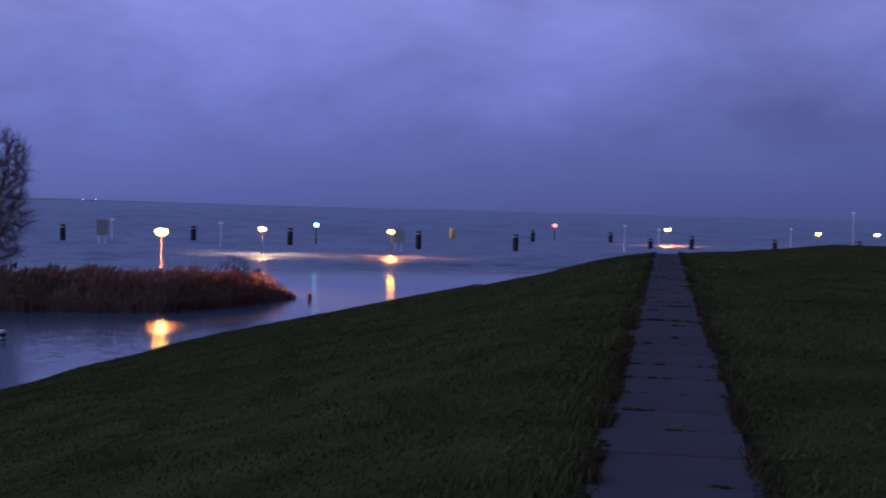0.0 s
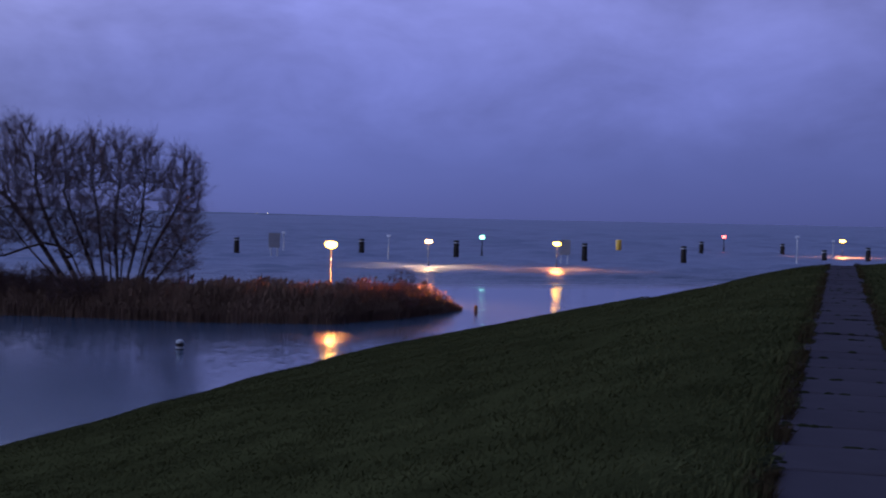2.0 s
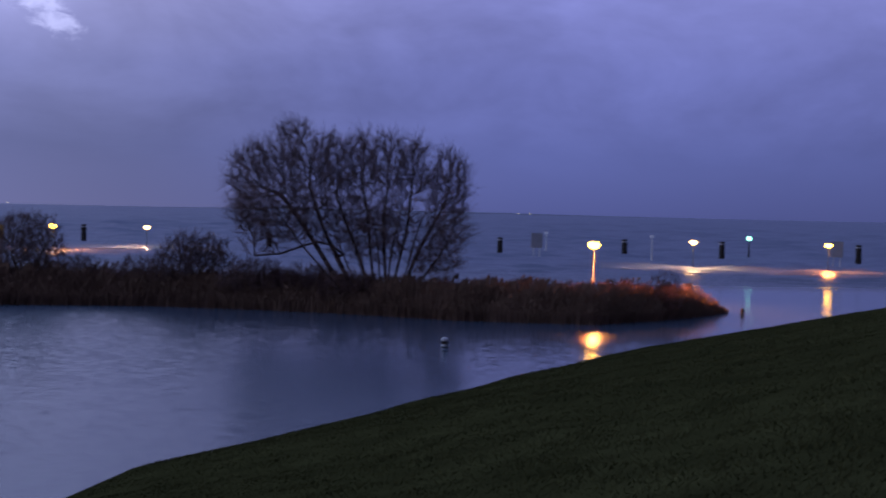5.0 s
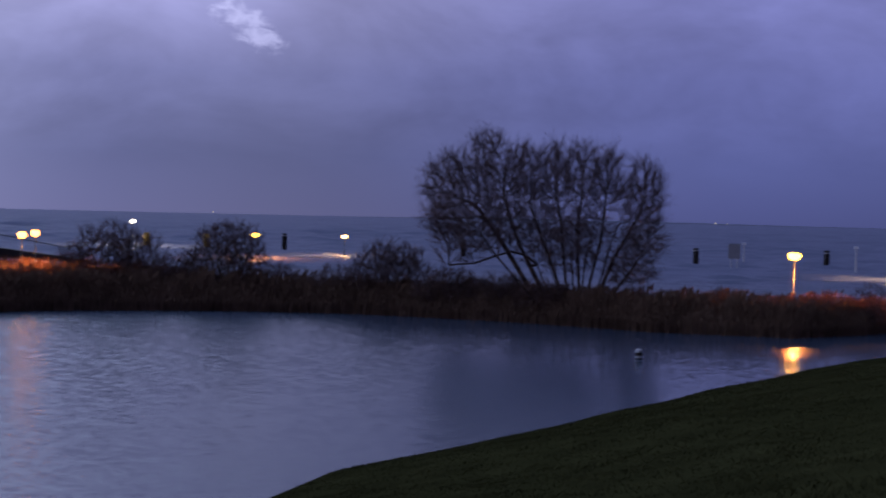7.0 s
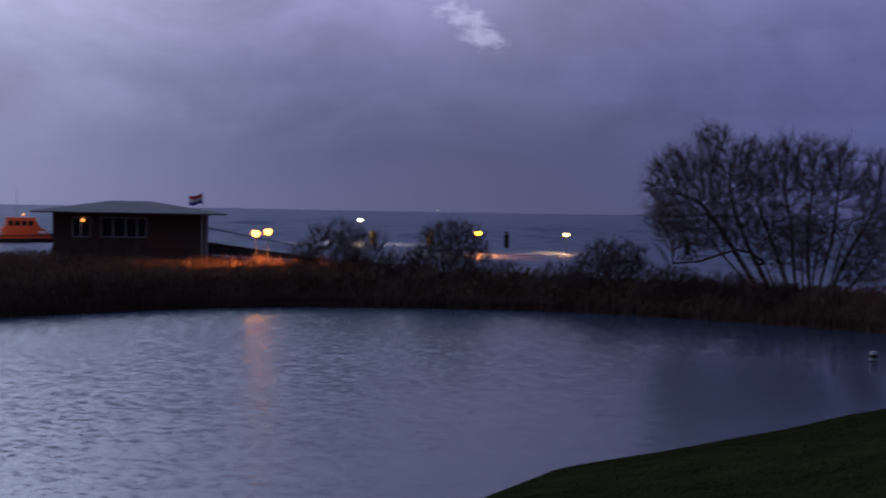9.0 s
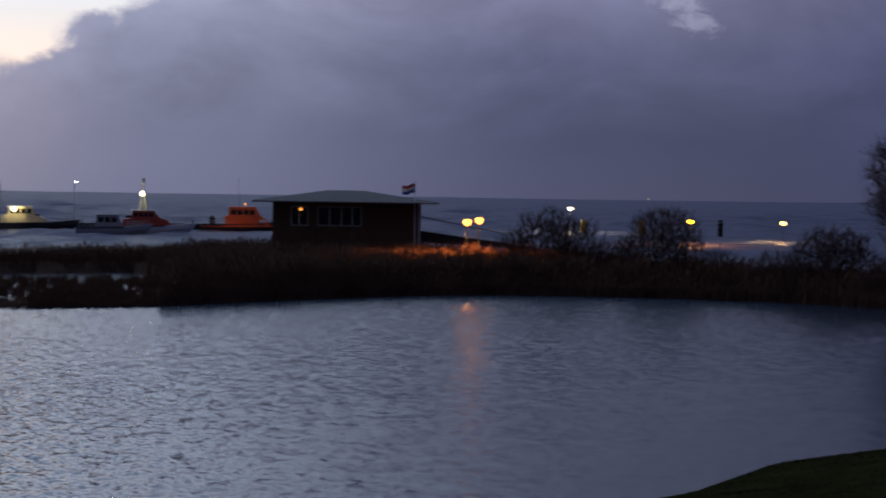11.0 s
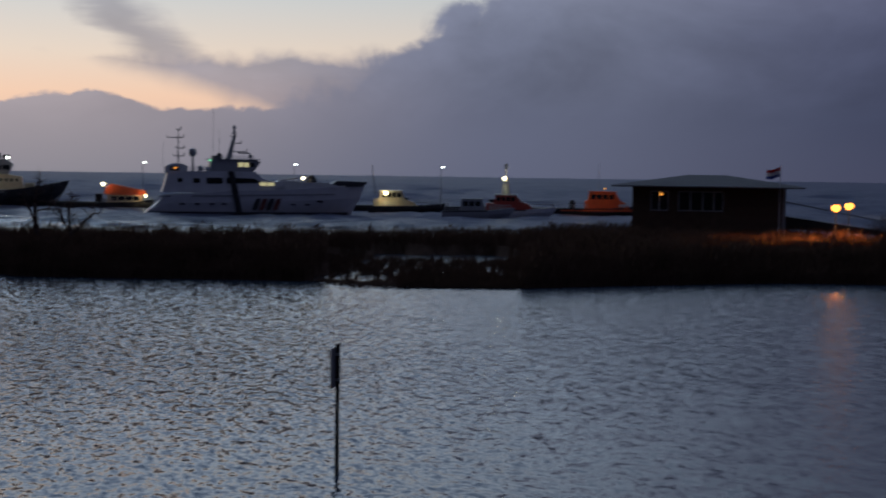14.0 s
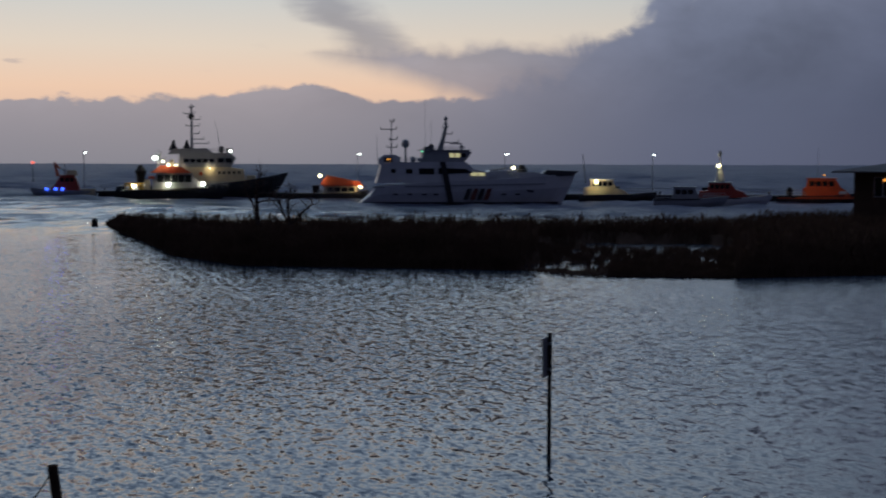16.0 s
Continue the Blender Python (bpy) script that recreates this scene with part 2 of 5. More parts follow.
WETSTONE = mat("wet_kerb_stone", (0.19, 0.18, 0.17), 0.3, var=0.3, scale=1.2, bump=0.3, grain=12)
GALV = mat("galvanised_steel", (0.42, 0.43, 0.45), 0.5, 0.7, var=0.15, scale=4, bump=0.05, grain=50)
STEEL = mat("painted_grey_steel", (0.28, 0.29, 0.31), 0.5, var=0.15, scale=2, bump=0.05, grain=40)
SIGNBACK = mat("sign_back_grey", (0.22, 0.22, 0.24), 0.5, 0.3, var=0.12, scale=3, bump=0.05, grain=40)
YELLOW = mat("yellow_paint", (0.62, 0.36, 0.03), 0.5, var=0.2, scale=2, bump=0.05, grain=30)
WHITEP = mat("white_marine_paint", (0.62, 0.63, 0.65), 0.35, var=0.10, scale=0.8, bump=0.04, grain=20)
CREAMP = mat("cream_marine_paint", (0.70, 0.60, 0.40), 0.4, var=0.1, scale=1, bump=0.04, grain=20)
HULLDK = mat("dark_hull_paint", (0.02, 0.022, 0.028), 0.45, var=0.3, scale=0.7, bump=0.05, grain=15)
GREYP = mat("grey_hull_paint", (0.33, 0.34, 0.36), 0.4, var=0.12, scale=0.8, bump=0.04, grain=20)
REDP = mat("signal_red_paint", (0.40, 0.05, 0.03), 0.4, var=0.15, scale=1.2, bump=0.04, grain=20)
FADED = mat("faded_red_paint", (0.17, 0.045, 0.035), 0.5, var=0.25, scale=1.2, bump=0.04, grain=20)
ORANGEP = mat("signal_orange_paint", (0.60, 0.10, 0.025), 0.45, var=0.15, scale=1.2, bump=0.04, grain=20)
BLACKP = mat("black_rubber", (0.015, 0.015, 0.016), 0.7, var=0.3, scale=3, bump=0.1, grain=30)
GLASSD = mat("dark_window_glass", (0.015, 0.018, 0.022), 0.08, var=0.1, scale=1, bump=0, grain=5)
ROOF = mat("grey_roof_felt", (0.065, 0.062, 0.066), 0.75, var=0.25, scale=1.2, bump=0.2, grain=20)
CLAD = mat("brown_timber_cladding", (0.10, 0.07, 0.052), 0.8, var=0.3, scale=1.5, bump=0.3, grain=20)
QUAY = mat("wet_pontoon", (0.035, 0.033, 0.032), 0.6, var=0.3, scale=1.5, bump=0.2, grain=20)
# haze over the distant shore is mixed into this pale blue-grey
LAND = mat("hazed_far_shore", (0.12, 0.13, 0.17), 0.95, var=0.3, scale=0.01, bump=0, grain=0.05)
FLAGR, FLAGW, FLAGB = (mat(n, c, 0.8, var=0.1, scale=3, bump=0.1, grain=60) for n, c in (("flag_red", (0.45, 0.04, 0.05)), ("flag_white", (0.65, 0.65, 0.65)), ("flag_blue", (0.04, 0.07, 0.3))))
SODIUM = mat("sodium_lamp_bowl", (0.8, 0.5, 0.2), 0.4, var=0.02, bump=0, emit=(1.0, 0.40, 0.01), power=22)
SODIUM_DIM = mat("old_sodium_bowl", (0.8, 0.5, 0.2), 0.4, var=0.02, bump=0, emit=(1.0, 0.30, 0.03), power=10)
SODIUM_Y = mat("sodium_yellow_bowl", (0.8, 0.6, 0.3), 0.4, var=0.02, bump=0, emit=(1.0, 0.46, 0.08), power=12)
WARMLIT = mat("warm_lamp_glass", (0.8, 0.7, 0.5), 0.4, var=0.02, bump=0, emit=(1.0, 0.80, 0.45), power=12)
COOLLIT = mat("white_lamp_glass", (0.8, 0.8, 0.8), 0.4, var=0.02, bump=0, emit=(0.95, 1.0, 0.88), power=18)
GREENLIT = mat("green_light_lens", (0.3, 0.8, 0.5), 0.3, var=0.02, bump=0, emit=(0.30, 1.0, 0.50), power=2.6)
REDLIT = mat("red_light_lens", (0.8, 0.1, 0.1), 0.3, var=0.02, bump=0, emit=(1.0, 0.12, 0.07), power=3.5)
BLUELIT = mat("blue_light_lens", (0.1, 0.1, 0.8), 0.3, var=0.02, bump=0, emit=(0.05, 0.12, 1.0), power=6)
CABINLIT = mat("lit_cabin_window", (0.6, 0.5, 0.3), 0.3, var=0.1, bump=0, emit=(1.0, 0.85, 0.42), power=0.9)
AMBERLIT = mat("amber_cabin_window", (0.6, 0.3, 0.1), 0.3, var=0.1, bump=0, emit=(1.0, 0.36, 0.05), power=2.0)


# ---------------------------------------------------------------- building helpers
class Shape:
    """Collects vertices and faces for one mesh."""

    def __init__(self):
        self.v, self.f = [], []

    def quad_strip(self, rings, closed=True, caps=True):
        base = len(self.v)
        n = len(rings[0])
        for r in rings:
            self.v.extend(tuple(p) for p in r)
        for i in range(len(rings) - 1):
            for j in range(n if closed else n - 1):
                a, b = base + i * n + j, base + i * n + (j + 1) % n
                self.f.append((a, b, b + n, a + n))
        if caps and closed:
            self.f.append(tuple(base + j for j in reversed(range(n))))
            self.f.append(tuple(base + (len(rings) - 1) * n + j for j in range(n)))
        return self

    def box(self, x0, x1, y0, y1, z0, z1, ch=0.0):
        """A block with chamfered upright and top edges."""
        def ring(z, i):
            c = ch + i
            return [(x0 + c, y0 + i, z), (x1 - c, y0 + i, z), (x1 - i, y0 + c, z), (x1 - i, y1 - c, z), (x1 - c, y1 - i, z), (x0 + c, y1 - i, z), (x0 + i, y1 - c, z), (x0 + i, y0 + c, z)] if ch else \
                   [(x0, y0, z), (x1, y0, z), (x1, y1, z), (x0, y1, z)]
        rings = [ring(z0, 0), ring(z1 - ch, 0), ring(z1, ch)] if ch else [ring(z0, 0), ring(z1, 0)]
        return self.quad_strip(rings)

    def tube(self, a, b, ra, rb=None, n=8):
        a, b = Vector(a), Vector(b)
        rb = ra if rb is None else rb
        w = (b - a).normalized()
        u = w.orthogonal().normalized()
        k = w.cross(u)
        ring = lambda p, r: [p + (u * math.cos(6.2832 * i / n) + k * math.sin(6.2832 * i / n)) * r for i in range(n)]
        return self.quad_strip([ring(a, ra), ring(b, rb)])

    def lathe(self, profile, n=12, at=(0, 0, 0)):
        """profile: (radius, z) from below upwards."""
        return self.quad_strip([[(at[0] + r * math.cos(6.2832 * i / n), at[1] + r * math.sin(6.2832 * i / n), at[2] + z) for i in range(n)] for r, z in profile])

    def prism(self, outline, y0, y1):
        """An outline of (x, z) pushed from y0 to y1."""
        return self.quad_strip([[(x, y0, z) for x, z in outline], [(x, y1, z) for x, z in outline]])

    def mesh(self, name, material, smooth=False):
        me = bpy.data.meshes.new(name)
        me.from_pydata(self.v, [], self.f)
        me.materials.append(material)
        if smooth:
            me.polygons.foreach_set("use_smooth", [True] * len(me.polygons))
        me.update()
        return me


def part(name, shape, material, parent, label="", smooth=False):
    ob = new(name, shape.mesh(name, material, smooth))
    ob.parent = parent
    if label:
        tagged(ob, label)
    return ob


def thing(name, label, category, at=(0, 0, 0), rz=0.0, group=""):
    ob = new(name)
    ob.empty_display_size = 0.3
    ob.matrix_basis = pose(*at, 0, 0, rz)
    return tagged(ob, label, category, group)


def polar(az, d, z=0.0):
    return Vector((-d * math.sin(radians(az)), d * math.cos(radians(az)), z))


def point_light(name, at, watts, color, radius=0.15):
    d = bpy.data.lights.new(name, "POINT")
    d.energy, d.color, d.shadow_soft_size = watts, color, radius
    ob = new(name, d)
    ob.location = at
    return ob


def hooded_light(name, at, watts, color):
    """A lamp whose hood lets light out downwards only."""
    d = bpy.data.lights.new(name, "SPOT")
    d.energy, d.color, d.shadow_soft_size, d.spot_size, d.spot_blend = watts, color, 0.2, radians(162), 0.15
    ob = new(name, d)
    ob.location = at
    return ob


# ---------------------------------------------------------------- dike, water, far shore
HEAD = radians(-9.6)                                # heading of the dike path
ALONG = Vector((-math.sin(HEAD), math.cos(HEAD), 0))
LEFT = Vector((-math.cos(HEAD), -math.sin(HEAD), 0))
CREST = 4.9


def dike_end(s):
    return 58.0 + (max(0.0, s) * 0.42 if s > 8 else 0.0) + (min(30.0, -s * 2.9) if s < 0 else 0.0)


def dike_height(u, s):
    """Ground over the water, u metres along the path and s metres to its left."""
    z = CREST
    side = max(0.0, s - 0.9)
    z -= 0.233 * side * min(1.0, 0.55 + side / 8.0) if side else 0.0
    z -= 0.08 * max(0.0, min(4.0, 25.0 - u)) * min(1.0, side / 18.0)
    back = max(0.0, -s - 22.0)
    z -= 0.12 * back
    e = u - dike_end(s)
    if e > -6:
        z -= 0.012 * (e + 6) ** 2 if e < 6 else 1.728 + 0.288 * (e - 6)
    z += 0.05 * noise.noise(Vector((u * 0.22, s * 0.22, 2.0))) + 0.10 * noise.noise(Vector((u * 0.06, s * 0.06, 7.0)))
    return max(z, -1.5)


def ground_at(u, s):
    p = ALONG * u + LEFT * s
    return Vector((p.x, p.y, dike_height(u, s)))


def build_dike():
    us = np.concatenate([np.arange(-60, -4, 4.0), np.arange(-4, 70, 0.6), np.arange(70, 130, 3.0)])
    ss = np.concatenate([np.arange(-90, -12, 4.0), np.arange(-12, 32, 0.6)])
    g = Shape()
    for u in us:
        for s in ss:
            z = ground_at(u, s)
            if abs(s) < 0.62 and u < 60:
                z.z -= 0.05
            g.v.append(tuple(z))
    n = len(ss)
    for i in range(len(us) - 1):
        for j in range(n - 1):
            a = i * n + j
            g.f.append((a, a + n, a + n + 1, a + 1))
    ob = new("ground", g.mesh("ground", GRASS, True))
    return tagged(ob, "dark green mown grass dike sloping to the water", "dike", kind="structure")


def build_water():
    """One sheet: flat in the sheltered pond, with wind waves on the open lake out to the horizon."""
    az = np.concatenate([np.arange(-30, 95, 0.32), np.arange(95, 330, 4.0)])
    rings = [10.0, 40.0, 80.0, 105.0]
    while rings[-1] < 4700:
        rings.append(rings[-1] + max(1.0, rings[-1] * 0.0068))
    rng = np.random.default_rng(8)
    R = np.array(rings)
    A = np.radians(az)
    rough = rng.normal(size=(len(R), len(A)))
    # crests run long across the wind: smooth the waves sideways, more so near the eye
    wide = np.zeros_like(rough)
    for k in range(-3, 4):
        wide += np.roll(rough, k, axis=1) * (1 - abs(k) / 4.5)
    wide /= wide.std()
    step = np.maximum(1.0, R * 0.0068)
    amp = np.interp(R, [0, 300, 900, 1800, 4700], [0.15, 0.14, 0.06, 0.03, 0.02]) * step * np.clip((R - 118) / 40, 0, 1) * np.clip((4700 - R) / 500, 0, 1)
    z = wide * amp[:, None]
    z[:, az > 92] = 0
    X, Y = -np.sin(A)[None, :] * R[:, None], np.cos(A)[None, :] * R[:, None]
    n, m_ = len(A), len(R)
    w = Shape()
    w.v = np.stack([X, Y, z], -1).reshape(-1, 3).tolist()
    idx = np.arange(m_ * n).reshape(m_, n)
    a, b = idx[:-1], idx[1:]
    quads = np.stack([a, np.roll(a, -1, 1), np.roll(b, -1, 1), b], -1).reshape(-1, 4)
    w.f = quads[:, ::-1].tolist() + [idx[0].tolist()]
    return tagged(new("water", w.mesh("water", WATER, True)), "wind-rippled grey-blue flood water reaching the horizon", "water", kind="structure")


def build_far_shore():
    g = Shape()
    a0, a1, n = 4.0, 34.0, 90
    near, top, far = [], [], []
    for i in range(n + 1):
        az = a0 + (a1 - a0) * i / n
        ends = min(1.0, (i / n) * 2.2, (1 - i / n) * 3)
        h = (2 + 5 * ends * (0.6 + 0.8 * abs(noise.noise(Vector((az * 1.3, 0, 5)))))) * ends + 0.3
        near.append(polar(az, 4200, -0.5)), top.append(polar(az, 4260, h)), far.append(polar(az, 4400, -0.5))
    g.quad_strip([near, top, far], closed=False, caps=False)
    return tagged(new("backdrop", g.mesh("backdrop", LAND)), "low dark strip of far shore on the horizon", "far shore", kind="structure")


build_dike()
build_water()
build_far_shore()


# ---------------------------------------------------------------- lamps and piles in the flooded harbour edge
def street_lantern(at, height, bowl, color, watts, size, label, group):
    lamp = thing("street_lamp", label, "street lamp", at, 0, group)
    part("post", Shape().lathe([(0.07, -1.0), (0.065, 1.0), (0.042, 1.05), (0.036, height - 0.26)], 10), LAMPPOST, lamp, smooth=True)
    r = size * 0.42
    part("bowl", Shape().lathe([(r * max(0.12, math.cos(a)), height + (0.30 if a < 0 else 0.24) * math.sin(a)) for a in np.linspace(-1.5, 1.2, 10)], 18), bowl, lamp, "glowing diffuser bowl", True)
    part("hood", Shape().lathe([(r * 0.62, height + 0.18), (r * 0.64, height + 0.2), (r * 0.35, height + 0.28), (0.04, height + 0.32)], 16), STEEL, lamp, smooth=True)
    away = Vector((at[0], at[1], 0)).normalized() * 0.75
    hooded_light("street_lamp_light", (at[0] + away.x, at[1] + away.y, at[2] + height - 0.3), watts, color)
    return lamp


ORANGE, AMBER, WARM = (1.0, 0.30, 0.05), (1.0, 0.55, 0.16), (1.0, 0.78, 0.45)
for az, d, z, bowl, col, watts, size in ((12.05, 90, 4.55, SODIUM, ORANGE, 36000, 1.0), (7.8, 165, 3.45, SODIUM_Y, AMBER, 3600, 1.1), (2.23, 165, 3.5, SODIUM, ORANGE, 3600, 1.1),
                                          (-9.72, 262, 3.5, SODIUM, ORANGE, 5000, 1.4), (-15.95, 268, 3.45, SODIUM, ORANGE, 1500, 1.2), (-18.3, 268, 3.6, SODIUM_Y, AMBER, 1500, 1.2),
                                          (31.28, 205, 3.2, SODIUM_Y, AMBER, 3600, 1.2), (35.12, 185, 3.5, SODIUM, ORANGE, 3600, 1.2),
                                          (44.78, 99, 4.65, SODIUM_DIM, ORANGE, 4200, 0.75), (44.25, 104, 4.7, SODIUM_DIM, ORANGE, 2200, 0.75)):
    street_lantern(polar(az, d), z - 0.1, bowl, col, watts, size, "lit orange sodium street lamp standing in flood water", "lamps on the flooded quay")
street_lantern(polar(40.27, 240), 4.5, WARMLIT, WARM, 6000, 1.1, "lit white street lamp beside the flooded harbour", "lamps on the flooded quay")


def kerb_glint_strip(az, d, half):
    """Awash strip under a lamp: quay edge, and short bars added as lamp glints."""
    k = thing("kerb_glint_strip", "wet concrete quay kerb just awash, the short ones added as lamp glints", "kerb", polar(az, d), az, "kerbs of the flooded quay")
    s = Shape()
    n = int(half * 2 / 0.5)
    s.quad_strip([[(x, -0.55 + y, -0.3), (x, 0.35, -0.3), (x, 0.3, z), (x, -0.5 + y, z * 0.7)] for x, y, z in
                  ((-half + 2 * half * i / n, 0.12 * noise.noise(Vector((i * 0.4, d, az))), -0.01 + 0.22 * noise.noise(Vector((i * 0.35, az, d)))) for i in range(n + 1))])
    part("edge", s, WETSTONE, k)


# short strips in front of the lamps stand for bars of reflected lamplight
for az, d, half in ((8.6, 162, 6.5), (7.8, 159.5, 2.2), (7.75, 156.5, 2.6), (7.8, 153.5, 1.9), (7.7, 150.5, 1.2), (2.9, 162, 4.5), (2.2, 159.5, 1.8), (2.25, 156.5, 2.0), (2.2, 153.5, 1.3), (-9.6, 258, 9.0), (-9.7, 252, 2.2), (31.4, 201, 3.0), (35.1, 181, 2.2), (33.4, 199, 7.0), (40.1, 236, 5.0), (37.4, 236, 9.0)):
    kerb_glint_strip(az, d, half)


def mooring_pile(at, height, r):
    p = thing("mooring_pile", "dark tarred timber mooring pile standing in water", "mooring pile", at, 0, "piles along the harbour")
    part("trunk", Shape().lathe([(r, -2), (r * 1.02, 0.3), (r * 0.97, height - 0.08), (r * 0.8, height)], 12), PILE, p)
    part("band", Shape().lathe([(r * 1.06, height - 0.45), (r * 1.06, height - 0.3)], 12), STEEL, p, "rusty iron band")
    return p


for az, d, h in ((16.1, 206, 2.6), (10.72, 206, 2.75), (6.6, 205, 2.8), (1.03, 205, 2.8), (-3.2, 203, 2.75), (-3.94, 265, 2.6), (-7.3, 267, 2.5), (-9.0, 240, 2.0), (-10.75, 240, 2.6),
                 (33.87, 236, 2.9), (26.1, 225, 2.6), (-14.2, 255, 2.2), (-17.6, 255, 2.3)):
    mooring_pile(polar(az, d), h, 0.43)


def notice_board(at, rz):
    b = thing("notice_board", "grey back of a harbour sign board on two posts", "sign", at, rz, "harbour sign boards")
    for x in (-0.45, 0.45):
        part("post", Shape().tube((x, 0, -1), (x, 0, 2.2), 0.09), GALV, b)
    part("panel", Shape().box(-0.85, 0.85, -0.14, -0.09, 1.35, 3.55, 0.02), SIGNBACK, b)


notice_board(polar(14.5, 197), 14.5)
notice_board(polar(1.9, 188), 2)
for az, d in ((-0.43, 263), (39.7, 236), (37.2, 236)):
    b = thing("channel_marker", "yellow cylindrical channel marker on a short post", "marker", polar(az, d), 0, "yellow markers")
    part("post", Shape().lathe([(0.12, -1.5), (0.12, 0.5)], 8), STEEL, b)
    part("drum", Shape().lathe([(0.45, 0.3), (0.55, 0.4), (0.55, 2.5), (0.45, 2.6)], 14), YELLOW, b, smooth=True)


def beacon(at, height, lens, color, label):
    b = thing("light_beacon", label, "beacon", at)
    part("pole", Shape().lathe([(0.16, -1.5), (0.14, 1.2), (0.09, 1.3), (0.08, height - 0.3)], 10), PILE, b)
    part("lantern", Shape().lathe([(0.12, height - 0.3), (0.36, height - 0.25), (0.42, height), (0.36, height + 0.3), (0.1, height + 0.36)], 12), lens, b, "glowing lens", True)
    point_light("beacon_light", (at[0], at[1], height - 0.6), 20, color, 0.15)


beacon(polar(5.48, 215), 3.2, GREENLIT, (0.4, 1.0, 0.6), "green-white harbour entrance light on a dark pole")
beacon(polar(-4.88, 290), 3.3, REDLIT, (1.0, 0.15, 0.1), "red harbour entrance light on a dark pole")
beacon(polar(87.75, 420), 6.2, REDLIT, (1.0, 0.2, 0.1), "red light on a dark channel beacon")


# ---------------------------------------------------------------- reed banks
def table(az, rows, col):
    return float(np.interp(az, [r[0] for r in rows], [r[col] for r in rows]))


# azimuth, near edge, far edge (metres from the eye), reed height
BANK = [(6.3, 91.5, 92.2, 0.5), (7.4, 87, 90.5, 1.7), (9.3, 82, 88, 2.5), (12, 77.6, 85, 2.5), (18, 78, 86, 2.5), (24, 82.3, 90, 2.4), (31, 86.2, 93, 2.4), (36, 87, 97, 2.5),
        (40, 87, 104, 2.7), (43.5, 86.6, 108, 2.7), (47, 85, 128, 2.5), (52, 80.8, 132, 2.5), (55.5, 78, 128, 2.5), (58.4, 75.8, 122, 2.2), (65, 75.4, 118, 2.1), (67.2, 79.5, 114, 2.3),
        (75, 81.8, 112, 2.4), (79.4, 83.8, 113, 2.4), (82.2, 93, 122, 2.2), (84.2, 122, 136, 1.9), (84.9, 139, 141, 0.5)]


def creek(az, d):
    """The narrow water that shows inside the bank."""
    return (58.5 < az < 64.5 and 99 < d < 107) or (63.8 < az < 67.0 and 80.5 + 2.5 * noise.noise(Vector((az * 2, 3, 0))) < d < 84.5)


def puddle(az, d):
    """Flooded patches among the low growth of the marsh."""
    return 58.5 < az < 66.6 and 82 < d < 101 and noise.noise(Vector((az * 2.2, d * 0.3, 11))) > 0.08


def bank_ground():
    g = Shape()
    azs = np.arange(6.3, 84.95, 0.2)
    n = 26
    for az in azs:
        a, b = table(az, BANK, 1), table(az, BANK, 2)
        h = table(az, BANK, 3)
        for k in range(n):
            f = k / (n - 1)
            d = a + (b - a) * f
            edge = min(1.0, (d - a) / 2.5, (b - d) / 2.5)
            z = -0.5 + edge * (0.62 + 0.28 * h) + 0.3 * edge * noise.noise(Vector((az * 0.9, d * 0.4, 1)))
            if creek(az, d) or puddle(az, d):
                z = -0.4
            elif 63.4 < az < 67.4 and d < 81 or 58 < az < 66.5 and d < 101:
                z = min(z, 0.12)
            g.v.append(tuple(polar(az + 0.1 * noise.noise(Vector((az, d, 4))), d + 0.9 * noise.noise(Vector((az * 2.2, 0.3 * k, 9))), z)))
    for i in range(len(azs) - 1):
        for k in range(n - 1):
            a = i * n + k
            g.f.append((a, a + 1, a + n + 1, a + n))
    ob = new("reed_bank", g.mesh("reed_bank", REEDBASE, True))
    return tagged(ob, "low dark marshy bank between pond and harbour", "bank", kind="structure")


